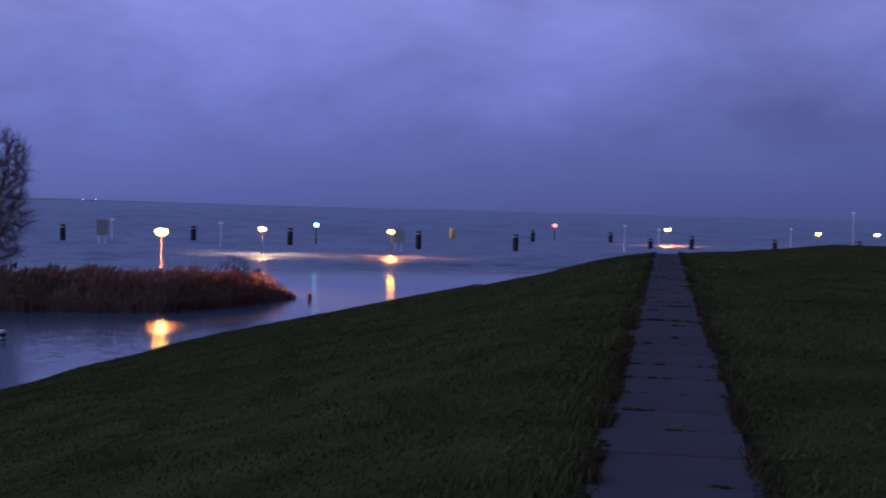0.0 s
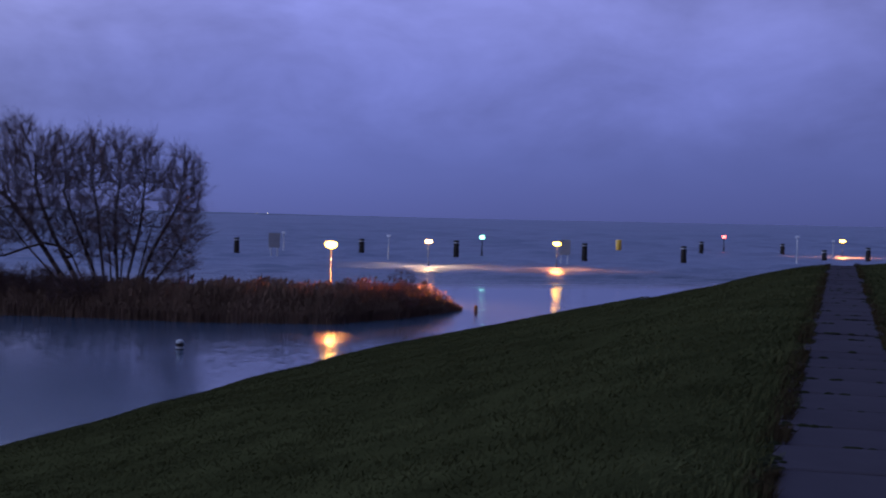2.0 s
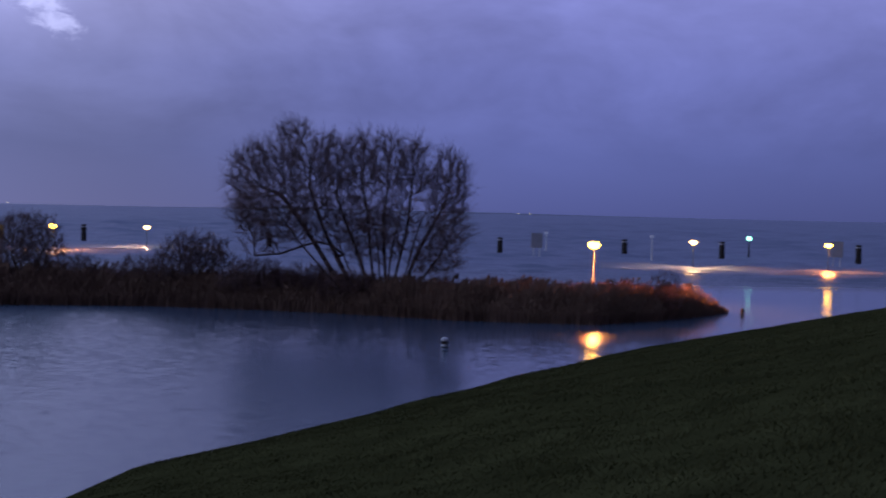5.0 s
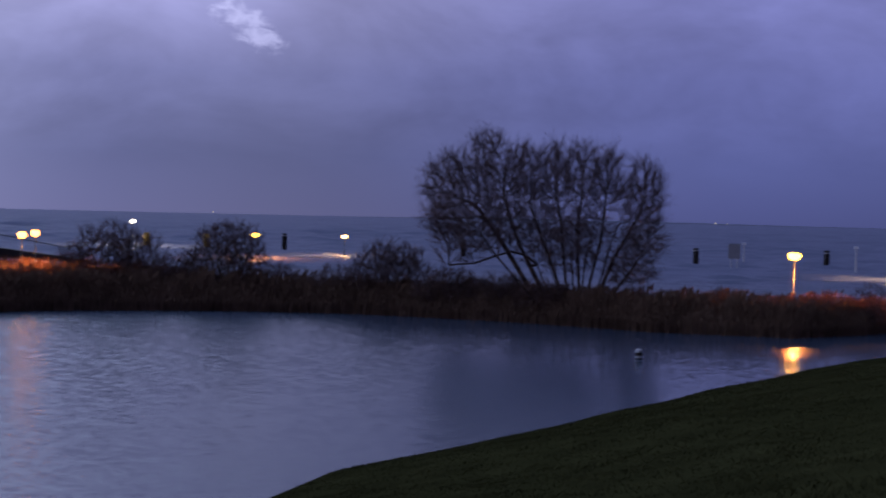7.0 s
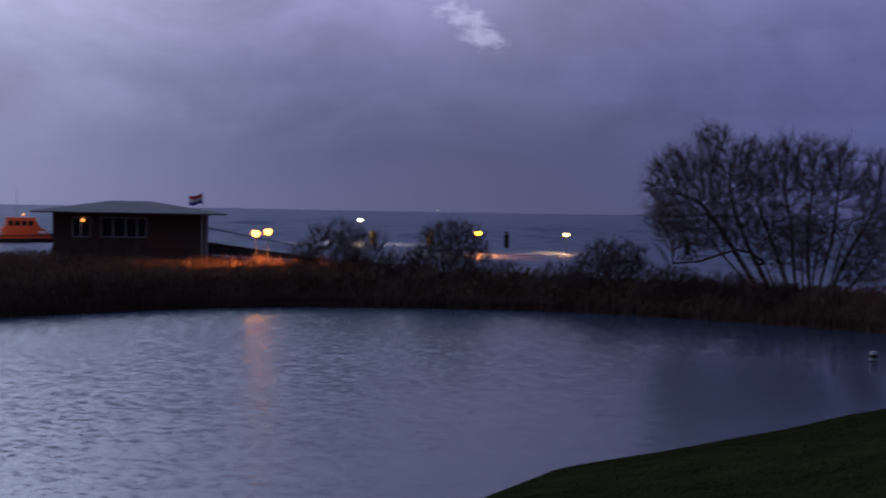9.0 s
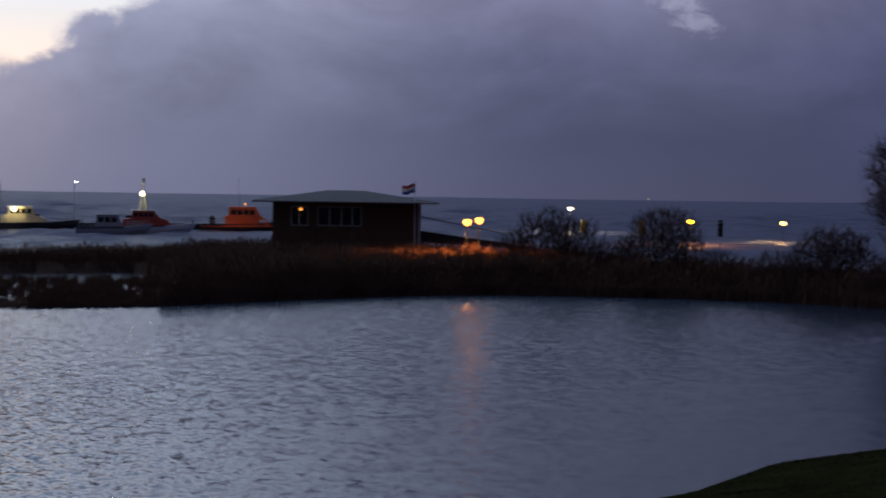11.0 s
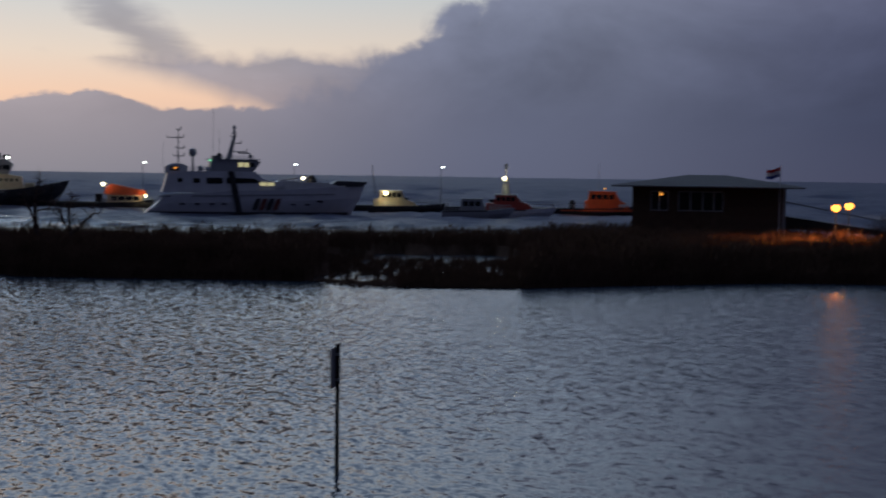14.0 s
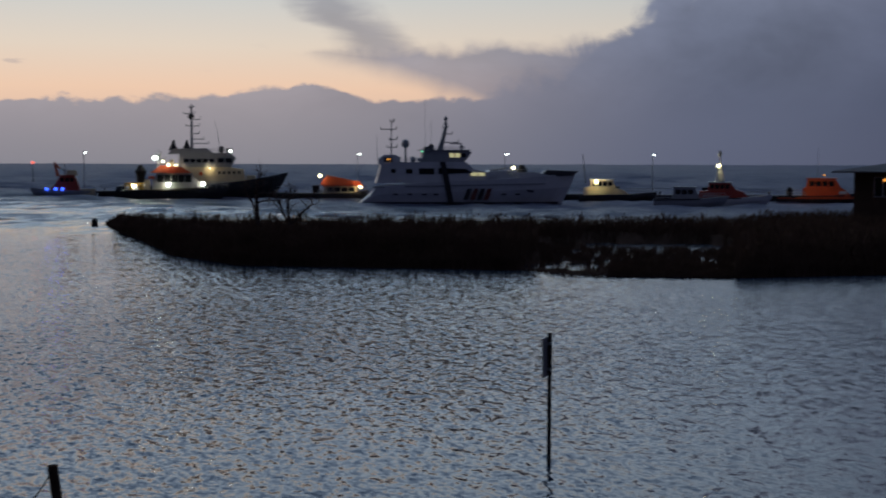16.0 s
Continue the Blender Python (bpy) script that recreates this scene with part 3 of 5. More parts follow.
def reeds(count, seed):
    rng = np.random.default_rng(seed)
    s = Shape()
    v, f = s.v, s.f
    while count:
        az = rng.uniform(6.3, 84.9)
        a, b, h0 = (table(az, BANK, c) for c in (1, 2, 3))
        if rng.random() > 0.25 + 0.75 * (b - a) / 50:
            continue
        q = rng.random()
        d = a + (b - a) * (q * q if rng.random() < 0.65 else q)
        if creek(az, d):
            continue
        if 63.4 < az < 67.4 and d < 81 and rng.random() < 0.86:
            continue
        if puddle(az, d) and rng.random() < 0.93:
            continue
        edge = min(1.0, 0.35 + (d - a) / 4.0)
        clump = 0.88 + 0.24 * noise.noise(Vector((az * 1.4, d * 0.25, 3)))
        h = h0 * edge * clump * rng.uniform(0.78, 1.06)
        if 58 < az < 66.5 and d < 101:
            h *= 0.30
        p = polar(az, d, -0.1)
        t = rng.uniform(0, 6.283)
        w = rng.uniform(0.012, 0.03)
        dx, dy = math.cos(t) * w, math.sin(t) * w
        lx, ly = rng.normal(0.10, 0.10) * h, rng.normal(0, 0.10) * h
        i = len(v)
        v.extend(((p.x - dx, p.y - dy, 0), (p.x + dx, p.y + dy, 0), (p.x + dx + lx * 0.4, p.y + dy + ly * 0.4, h * 0.62), (p.x - dx + lx * 0.4, p.y - dy + ly * 0.4, h * 0.62), (p.x + lx, p.y + ly, h)))
        f.extend(((i, i + 1, i + 2, i + 3), (i + 3, i + 2, i + 4)))
        if rng.random() < 0.35:      # drooping plume or broken leaf
            j = len(v)
            v.extend(((p.x + lx * 0.8, p.y + ly * 0.8, h * 0.9), (p.x + lx * 1.15 + dy, p.y + ly * 1.15 - dx, h * 1.02), (p.x + lx + dx * 2 + 0.03, p.y + ly + dy * 2, h * rng.uniform(0.8, 0.95))))
            f.append((j, j + 1, j + 2))
        count -= 1
    return tagged(new("reed_bed", s.mesh("reed_bed", REED)), "dense dry brown winter reeds along the bank", "reeds", kind="stuff")


bank_ground()
reeds(150000, 5)


# ---------------------------------------------------------------- bare willow and shrubs
def colonise(stems, lobes, count, step, reach, kill, rng, up=0.12):
    """Branches that grow from the stems towards points strewn through the crown's lobes. Returns points and parents."""
    lobes = np.array(lobes)
    vol = lobes[:, 3] * lobes[:, 4] * lobes[:, 5]
    pick = rng.choice(len(lobes), count, p=vol / vol.sum())
    way = rng.normal(size=(count, 3))
    way /= np.linalg.norm(way, axis=1)[:, None]
    food = lobes[pick, :3] + way * lobes[pick, 3:] * (rng.random(count) ** 0.4)[:, None]
    pts, par = [], []
    for stem in stems:
        for k, p in enumerate(stem):
            root = -1 if not pts else len(pts) - 1 if k else int(np.argmin([np.linalg.norm(np.array(p) - q) for q in pts]))
            pts.append(np.array(p)), par.append(root)
    P = np.array(pts)
    dist = np.linalg.norm(food[:, None] - P[None], axis=2)
    near, nd = dist.argmin(1), dist.min(1)
    used = set()
    for _ in range(160):
        live = nd < reach
        if not live.any():
            break
        fresh = []
        idx, inv = np.unique(near[live], return_inverse=True)
        pull = np.zeros((len(idx), 3))
        d = food[live] - P[near[live]]
        np.add.at(pull, inv.ravel(), d / np.linalg.norm(d, axis=1)[:, None])
        for i, v in zip(idx, pull):
            v = v / (np.linalg.norm(v) + 1e-6) + np.array((0, 0, up)) + rng.normal(0, 0.05, 3)
            q = P[i] + step * v / np.linalg.norm(v)
            key = (int(i), *np.round(q / (step * 0.8)).astype(int).tolist())
            if key not in used:
                used.add(key), fresh.append((i, q))
        if not fresh:
            break
        base = len(P)
        par.extend(int(i) for i, _ in fresh)
        F = np.array([q for _, q in fresh])
        P = np.vstack([P, F])
        dn = np.linalg.norm(food[:, None] - F[None], axis=2)
        k, m_ = dn.argmin(1), dn.min(1)
        better = m_ < nd
        near[better], nd[better] = base + k[better], m_[better]
        keep = nd > kill
        food, near, nd = food[keep], near[keep], nd[keep]
        if not len(food):
            break
    return P, par


def bare_tree(name, label, category, at, rz, stems, lobes, seed, count, step=0.28, reach=2.6, kill=0.42, twigs=3, twig=0.75, tip=0.011, power=2.25, group=""):
    rng = np.random.default_rng(seed)
    tree = thing(name, label, category, at, rz, group)
    P, par = colonise(stems, lobes, count, step, reach, kill, rng)
    load = np.zeros(len(P))
    kids = np.bincount([p for p in par if p >= 0], minlength=len(P))
    load[kids == 0] = tip ** power
    for i in range(len(P) - 1, -1, -1):
        if par[i] >= 0:
            load[par[i]] += load[i]
    rad = np.maximum(load, tip ** power) ** (1 / power)
    limbs, fine = Shape(), Shape()
    for i, p in enumerate(par):
        if p >= 0:
            limbs.tube(P[p], P[i], min(rad[p], rad[i] * 1.25), rad[i], 6 if rad[i] > 0.05 else 4)

    def spray(a, b, r):
        """A tapering twig: two crossed slivers."""
        w = b - a
        u = Vector((rng.normal(), rng.normal(), rng.normal())).cross(w).normalized() * r
        k = w.normalized().cross(u)
        i = len(fine.v)
        fine.v.extend((tuple(a - u), tuple(a + u), tuple(b), tuple(a - k), tuple(a + k)))
        fine.f.extend(((i, i + 1, i + 2), (i + 3, i + 4, i + 2)))

    for i in range(len(P)):
        if par[i] < 0 or rad[i] > tip * 4:
            continue
        a, run = Vector(P[i]), (Vector(P[i]) - Vector(P[par[i]])).normalized()
        for _ in range(twigs):
            way = (run + Vector((rng.normal(0, 0.34), rng.normal(0, 0.34), rng.normal(0.34, 0.25)))).normalized()
            ln = twig * rng.uniform(0.4, 1.1)
            e = a + way * ln
            spray(a, e, 0.0075)
            for _ in range(2):
                q = a.lerp(e, rng.uniform(0.2, 0.9))
                spray(q, q + (way + Vector((rng.normal(0, 0.32), rng.normal(0, 0.32), rng.normal(0.12, 0.22)))).normalized() * ln * rng.uniform(0.3, 0.7), 0.0055)
    part("trunk", limbs, BARK, tree, smooth=True)
    part("crown", fine, TWIG, tree, "fine bare twigs")
    return tree


def bowed(a, b, bow, n=9):
    """A stem from a to b that leaves steeply and bows outwards."""
    a, b = np.array(a, float), np.array(b, float)
    return [tuple(a + (b - a) * np.array((f ** (1 + bow), f ** (1 + bow), f)) + np.array((0.24 * math.sin(5 * f + 2.3 * b[0]), 0.2 * math.sin(4 * f + 3.1 * b[1]), 0)) * f) for f in np.linspace(0, 1, n)]


# many-stemmed willow: two leaning trunks to one side, upright ones to the other, a crown of narrow upright lobes
bare_tree("willow_tree", "large bare multi-stemmed willow in the reeds by the pond", "tree", polar(21.4, 84, 0.3), 21.4,
          [bowed((-0.6, 0, -0.5), (-6.2, 0.3, 7.0), -0.15, 12), bowed((-0.9, 0.3, -0.5), (-4.6, -0.6, 7.6), 0.0, 12), bowed((-0.3, -0.2, -0.5), (-2.6, 0.6, 7.2), 0.15), bowed((0.0, 0.4, -0.5), (-1.2, -0.4, 7.2), 0.3),
           bowed((0.4, -0.3, -0.5), (0.5, 0.3, 7.2), 0.3), bowed((0.8, 0.2, -0.5), (2.0, -0.3, 7.0), 0.3), bowed((1.1, 0, -0.5), (3.9, 0.4, 6.6), 0.1), bowed((1.2, -0.3, -0.5), (4.4, -0.5, 4.6), -0.1),
           bowed((-0.8, -0.4, -0.5), (-5.4, -1.4, 5.0), -0.2), bowed((-0.4, 0.4, -0.5), (-3.8, 1.2, 6.2), 0.0, 10), bowed((0.2, 0.5, -0.5), (-0.4, 1.2, 6.0), 0.1), bowed((0.6, 0.4, -0.5), (1.2, 1.2, 6.4), 0.3), bowed((0.9, 0.5, -0.5), (3.0, -1.2, 6.0), 0.1), bowed((-0.2, -0.5, -0.5), (-1.9, -1.4, 5.6), 0.0), [(-2.2, -0.2, 3.3), (-3.0, -0.3, 3.9), (-3.9, -0.4, 4.1), (-5.0, -0.5, 3.75), (-6.2, -0.5, 3.3), (-7.8, -0.6, 3.15)]],
          [(-7.7, 0, 7.9, 1.9, 1.8, 2.4), (-5.5, 0.4, 9.2, 1.6, 1.8, 2.6), (-5.9, -0.8, 5.7, 3.2, 1.8, 2.0), (-3.2, 0, 8.4, 1.6, 1.9, 2.5), (-1.4, 0.6, 8.8, 1.4, 1.7, 2.2), (0.4, -0.4, 8.8, 1.3, 1.7, 2.3),
           (2.1, 0.4, 8.6, 1.05, 1.6, 2.3), (4.3, 0, 7.6, 1.4, 1.8, 2.4), (4.2, -0.4, 4.9, 1.5, 1.8, 1.9), (-0.6, 0, 5.0, 3.4, 1.8, 2.4), (3.4, 0.4, 3.0, 1.9, 1.5, 1.2), (-8.3, 0.2, 6.0, 1.3, 1.4, 1.5), (-7.6, -0.4, 3.9, 1.3, 0.8, 0.8), (-6.8, -0.5, 3.4, 1.5, 0.5, 0.35)],
          11, 6000, 0.29, 2.4, 0.345, 8, 1.15, 0.0095, 1.88)


def shrub(az, d, w, h, lean, count, seed, fat=1.0):
    """A round bush on many thin stems."""
    r = np.random.default_rng(seed)
    stems = []
    for k in range(9):
        a, q = r.uniform(0, 6.283), r.uniform(0.25, 0.75)
        stems.append(bowed((r.normal(0, 0.35), r.normal(0, 0.3), -0.3), (math.cos(a) * w * q + lean, math.sin(a) * w * q * 0.6, h * r.uniform(0.35, 0.6)), -0.2, 6))
    lobes = [(lean, 0, h * 0.60, w * 0.92, w * 0.6, h * 0.36), (-w * 0.45, 0, h * 0.42, w * 0.62, w * 0.5, h * 0.30), (w * 0.45, 0, h * 0.40, w * 0.62, w * 0.5, h * 0.30)]
    return bare_tree("shrub", "bare dark-twigged shrub growing among the reeds", "shrub", polar(az, d, 0.2), az, stems, lobes, seed, int(count * 2.0), 0.22, 1.6, 0.22, 6, 0.66 * fat, 0.009, 2.0, "shrubs on the bank")


for az, d, w, h, lean, count, seed, fat in ((36.4, 93, 2.9, 5.9, 0.2, 950, 4, 1.0), (29.2, 89, 2.8, 4.7, -0.2, 900, 6, 1.0), (41.5, 95, 2.4, 5.9, 0.3, 300, 3, 1.3), (40.0, 94, 2.0, 5.0, 0.0, 260, 31, 1.2), (42.8, 95, 1.6, 3.9, 0, 220, 32, 1.0),
                                            (26.7, 86, 2.2, 3.1, 0, 500, 7, 0.9), (24.4, 85.5, 2.4, 2.8, 0, 500, 8, 0.9), (31.6, 90, 2.0, 3.0, 0, 420, 12, 0.9), (38.4, 93, 2.0, 3.4, 0, 350, 13, 1.0), (34.0, 92, 1.8, 2.9, 0, 300, 15, 0.9), (22.6, 83.5, 2.0, 2.4, 0, 350, 16, 0.9),
                                            (9.0, 83.5, 1.3, 2.9, 0, 160, 14, 0.8)):
    shrub(az, d, w, h, lean, count, seed, fat)
for az, d, stems, lobes, seed in ((78.6, 96, [bowed((0, 0, -0.3), (0.2, 0, 4.6), 0.2), bowed((0.1, 0, 1.6), (-0.6, 0.2, 4.0), 0.0, 5)], [(0.2, 0, 5.0, 0.5, 0.5, 1.3), (-0.6, 0, 4.2, 0.6, 0.5, 0.8), (0.8, 0, 3.7, 0.7, 0.5, 0.6)], 9),
                                  (77.2, 92, [bowed((0, 0, -0.3), (0.1, 0, 3.6), 0.1), bowed((0.05, 0, 2.0), (1.3, 0.1, 3.4), -0.3, 6), bowed((0.05, 0, 2.2), (-1.0, -0.1, 3.7), -0.2, 6)], [(0, 0, 4.1, 0.8, 0.6, 0.8), (1.4, 0, 3.5, 0.8, 0.5, 0.5), (-1.0, 0, 3.8, 0.7, 0.5, 0.7), (0.3, 0, 2.9, 1.4, 0.5, 0.3)], 10)):
    bare_tree("small_tree", "small crooked bare tree standing in the reeds", "tree", polar(az, d, 0.2), az, stems, lobes, seed, 260, 0.22, 1.5, 0.26, 3, 0.5, 0.026, 2.1, "small trees in the reeds")


# ---------------------------------------------------------------- harbour hut
def hut():
    h = thing("harbour_hut", "brown timber harbour hut with a low grey hipped roof", "hut", polar(50.05, 122, 0), 50.05)
    W, Dp, Z0, Z1 = 6.45, 5.0, 0.4, 5.72
    wall = Shape()
    # board cladding with recessed joints on all sides
    wall.box(-W, W, -Dp, Dp, Z0, Z1)
    part("wall", wall, CLAD, h)
    x = -W + 0.04
    cl = Shape().box(0, 0.26, -0.05, 0, Z0, Z1, 0.01).mesh("board", CLAD)
    while x < W - 0.2:
        if not (-5.1 < x < -3.15 or -2.7 < x < 1.6):
            b = new("board", cl)
            b.parent, b.location = h, (x, -Dp - 0.003, 0)
        x += 0.29
    for x0, x1, lit in ((-4.75, -3.4, True), (-2.4, -1.5, False), (-1.35, -0.45, False), (-0.3, 0.5, False), (0.65, 1.3, False)):
        w = part("window", Shape().box(x0, x1, -Dp - 0.04, -Dp - 0.006, 3.75, 5.3), GLASSD, h, "dark window pane")
        fr = Shape()
        for c in ((x0 - 0.1, x0, 3.65, 5.4), (x1, x1 + 0.1, 3.65, 5.4), (x0, x1, 3.65, 3.75), (x0, x1, 5.3, 5.4)):
            fr.box(c[0], c[1], -Dp - 0.09, -Dp - 0.006, c[2], c[3])
        part("frame", fr, STEEL, w)
        if lit:
            part("mullion", Shape().box(x0 + 0.6, x0 + 0.68, -Dp - 0.07, -Dp - 0.042, 3.75, 5.3), WHITEP, w)
            part("lamp", Shape().lathe([(0.05, 4.98), (0.14, 5.05), (0.14, 5.18), (0.04, 5.24)], 10, (x0 + 0.8, -Dp - 0.16, 0)), AMBERLIT, h, "small glowing amber lamp")
    E = 8.15
    roof = Shape()
    roof.quad_strip([[(-E, -Dp - 1.7, Z1), (E, -Dp - 1.7, Z1), (E, Dp + 1.7, Z1), (-E, Dp + 1.7, Z1)], [(-E, -Dp - 1.7, Z1 + 0.16), (E, -Dp - 1.7, Z1 + 0.16), (E, Dp + 1.7, Z1 + 0.16), (-E, Dp + 1.7, Z1 + 0.16)],
                     [(-1.7, -0.4, Z1 + 1.12), (1.7, -0.4, Z1 + 1.12), (1.7, 0.4, Z1 + 1.12), (-1.7, 0.4, Z1 + 1.12)]])
    r = part("roof", roof, ROOF, h)
    gut = Shape()
    gut.tube((-E, -Dp - 1.76, Z1 + 0.1), (E, -Dp - 1.76, Z1 + 0.1), 0.07, n=6)
    part("gutter", gut, STEEL, r)
    part("corner_post", Shape().box(W - 0.05, W + 0.2, -Dp - 0.25, -Dp - 0.06, 0.4, Z1), STEEL, h, "grey corner post")
    return h


hut()
pole = thing("flagpole", "thin white flagpole with a small striped flag", "flagpole", polar(47.05, 116), 47.05)
part("mast", Shape().lathe([(0.05, 0.0), (0.04, 4), (0.025, 7.75)], 8), WHITEP, pole)
for i, m_ in enumerate((FLAGB, FLAGW, FLAGR)):
    fl = Shape()
    top, bot = [], []
    for k in range(9):
        f = k / 8
        z = 6.72 + 0.27 * i - 0.25 * f + 0.05 * math.sin(f * 8)
        bot.append((-f * 1.15, 0.14 * math.sin(f * 7), z)), top.append((-f * 1.15, 0.14 * math.sin(f * 7), z + 0.265))
    fl.quad_strip([bot, top], closed=False, caps=False)
    part("stripe", fl, m_, pole)

jet = thing("gangway", "dark sloping gangway with thin handrails", "gangway", polar(45.6, 128, 0), 45)
part("deck", Shape().prism([(-3.5, 2.0), (8, 1.4), (8, 1.7), (-3.5, 3.2)], -1, 1), QUAY, jet)
for y in (-0.95, 0.95):
    part("handrail", Shape().tube((-3.5, y, 4.6), (6, y, 2.8), 0.05, n=6), STEEL, jet)


# ---------------------------------------------------------------- boats
def hull(length, beam, stern_h, mid_h, bow_h, rake=2.0, n=14, keel=-0.8, transom=0.0):
    """A round-bilged hull along x, stern at 0."""
    s = Shape()
    rings = []
    for i in range(n + 1):
        f = i / n
        half = beam / 2 * min(1.0, 0.86 + f) * (1 - max(0.0, (f - 0.55) / 0.45) ** 2.2 * 0.985)
        top = stern_h + (mid_h - stern_h) * min(1, f / 0.4) if f < 0.4 else mid_h + (bow_h - mid_h) * ((f - 0.4) / 0.6) ** 1.6
        x = length * f
        xl = x - rake * max(0.0, (f - 0.6) / 0.4) ** 1.5
        x += max(0.0, transom * (1 - f / 0.08))
        low = 0.86 if f < 0.6 else 0.86 - 0.5 * (f - 0.6) / 0.4
        rings.append([(xl, -half * 0.3, keel), (xl, -half * low, 0.05), (x - (x - xl) * 0.35, -half * 0.97, top * 0.55), (x, -half, top), (x, -half + min(0.12, half * 0.4), top + 0.02),
                      (x, -half + min(0.14, half * 0.45), top - 0.35), (x, half - min(0.14, half * 0.45), top - 0.35), (x, half - min(0.12, half * 0.4), top + 0.02), (x, half, top),
                      (x - (x - xl) * 0.35, half * 0.97, top * 0.55), (xl, half * low, 0.05), (xl, half * 0.3, keel)])
    return s.quad_strip(rings)


def cabin(outline, half, inset=0.0):
    """Side outline (x, z) from low to high, pushed across; the upper half narrows by inset."""
    zs = [z for _, z in outline]
    lo, hi = min(zs), max(zs)
    w = lambda z: half - inset * (z - lo) / max(0.01, hi - lo)
    return Shape().quad_strip([[(x, -w(z), z) for x, z in outline], [(x, w(z), z) for x, z in outline]])


def windows(parent, x0, x1, z0, z1, half, n, material=GLASSD, gap=0.2, label="", lit=()):
    step = (x1 - x0 + gap) / n
    for k in range(n):
        a = x0 + k * step
        for y in (-1, 1):
            part("window", Shape().box(a, a + step - gap, *sorted((y * (half + 0.03), y * (half - 0.05))), z0, z1), CABINLIT if k in lit else material, parent, label)


def mast(parent, x, z0, z1, bars, r=0.12, lean=0.0, name="mast"):
    mt = part(name, Shape().tube((x, 0, z0), (x + lean, 0, z1), r, r * 0.5), STEEL, parent)
    for z, x0, x1 in bars:
        b = Shape().box(x + x0, x + x1, -0.1, 0.1, z, z + 0.14)
        b.tube((x + x1, 0, z + 0.1), (x + x1, 0, z + 0.55), 0.06, n=6)
        b.tube((x + x0, 0, z + 0.1), (x + x0, 0, z + 0.4), 0.05, n=6)
        b.tube((x + (x0 + x1) / 2, -0.7, z + 0.07), (x + (x0 + x1) / 2, 0.7, z + 0.07), 0.05, n=6)
        part("crosstree", b, STEEL, mt)
    return mt


def rail(parent, x0, x1, y, z, h=1.0, n=6):
    r = Shape()
    for zz in (h, h * 0.55):
        r.tube((x0, y, z + zz), (x1, y, z + zz), 0.035, n=5)
    for k in range(n + 1):
        x = x0 + (x1 - x0) * k / n
        r.tube((x, y, z - 0.1), (x, y, z + h), 0.03, n=5)
    part("railing", r, GALV, parent)


def deck_lamp(parent, x, y, z, lens, r=0.3, watts=0, color=(1, 0.9, 0.7)):
    part("deck_lamp", Shape().lathe([(0.06, z - r), (r * 0.85, z - r * 0.5), (r, z), (r * 0.85, z + r * 0.5), (0.06, z + r)], 10, (x, y, 0)), lens, parent, "glowing deck lamp", True)
    if watts:
        p = parent.matrix_basis @ Vector((x, y - r - 0.25, z + 0.1))
        point_light("deck_light", p, watts, color, 0.15)


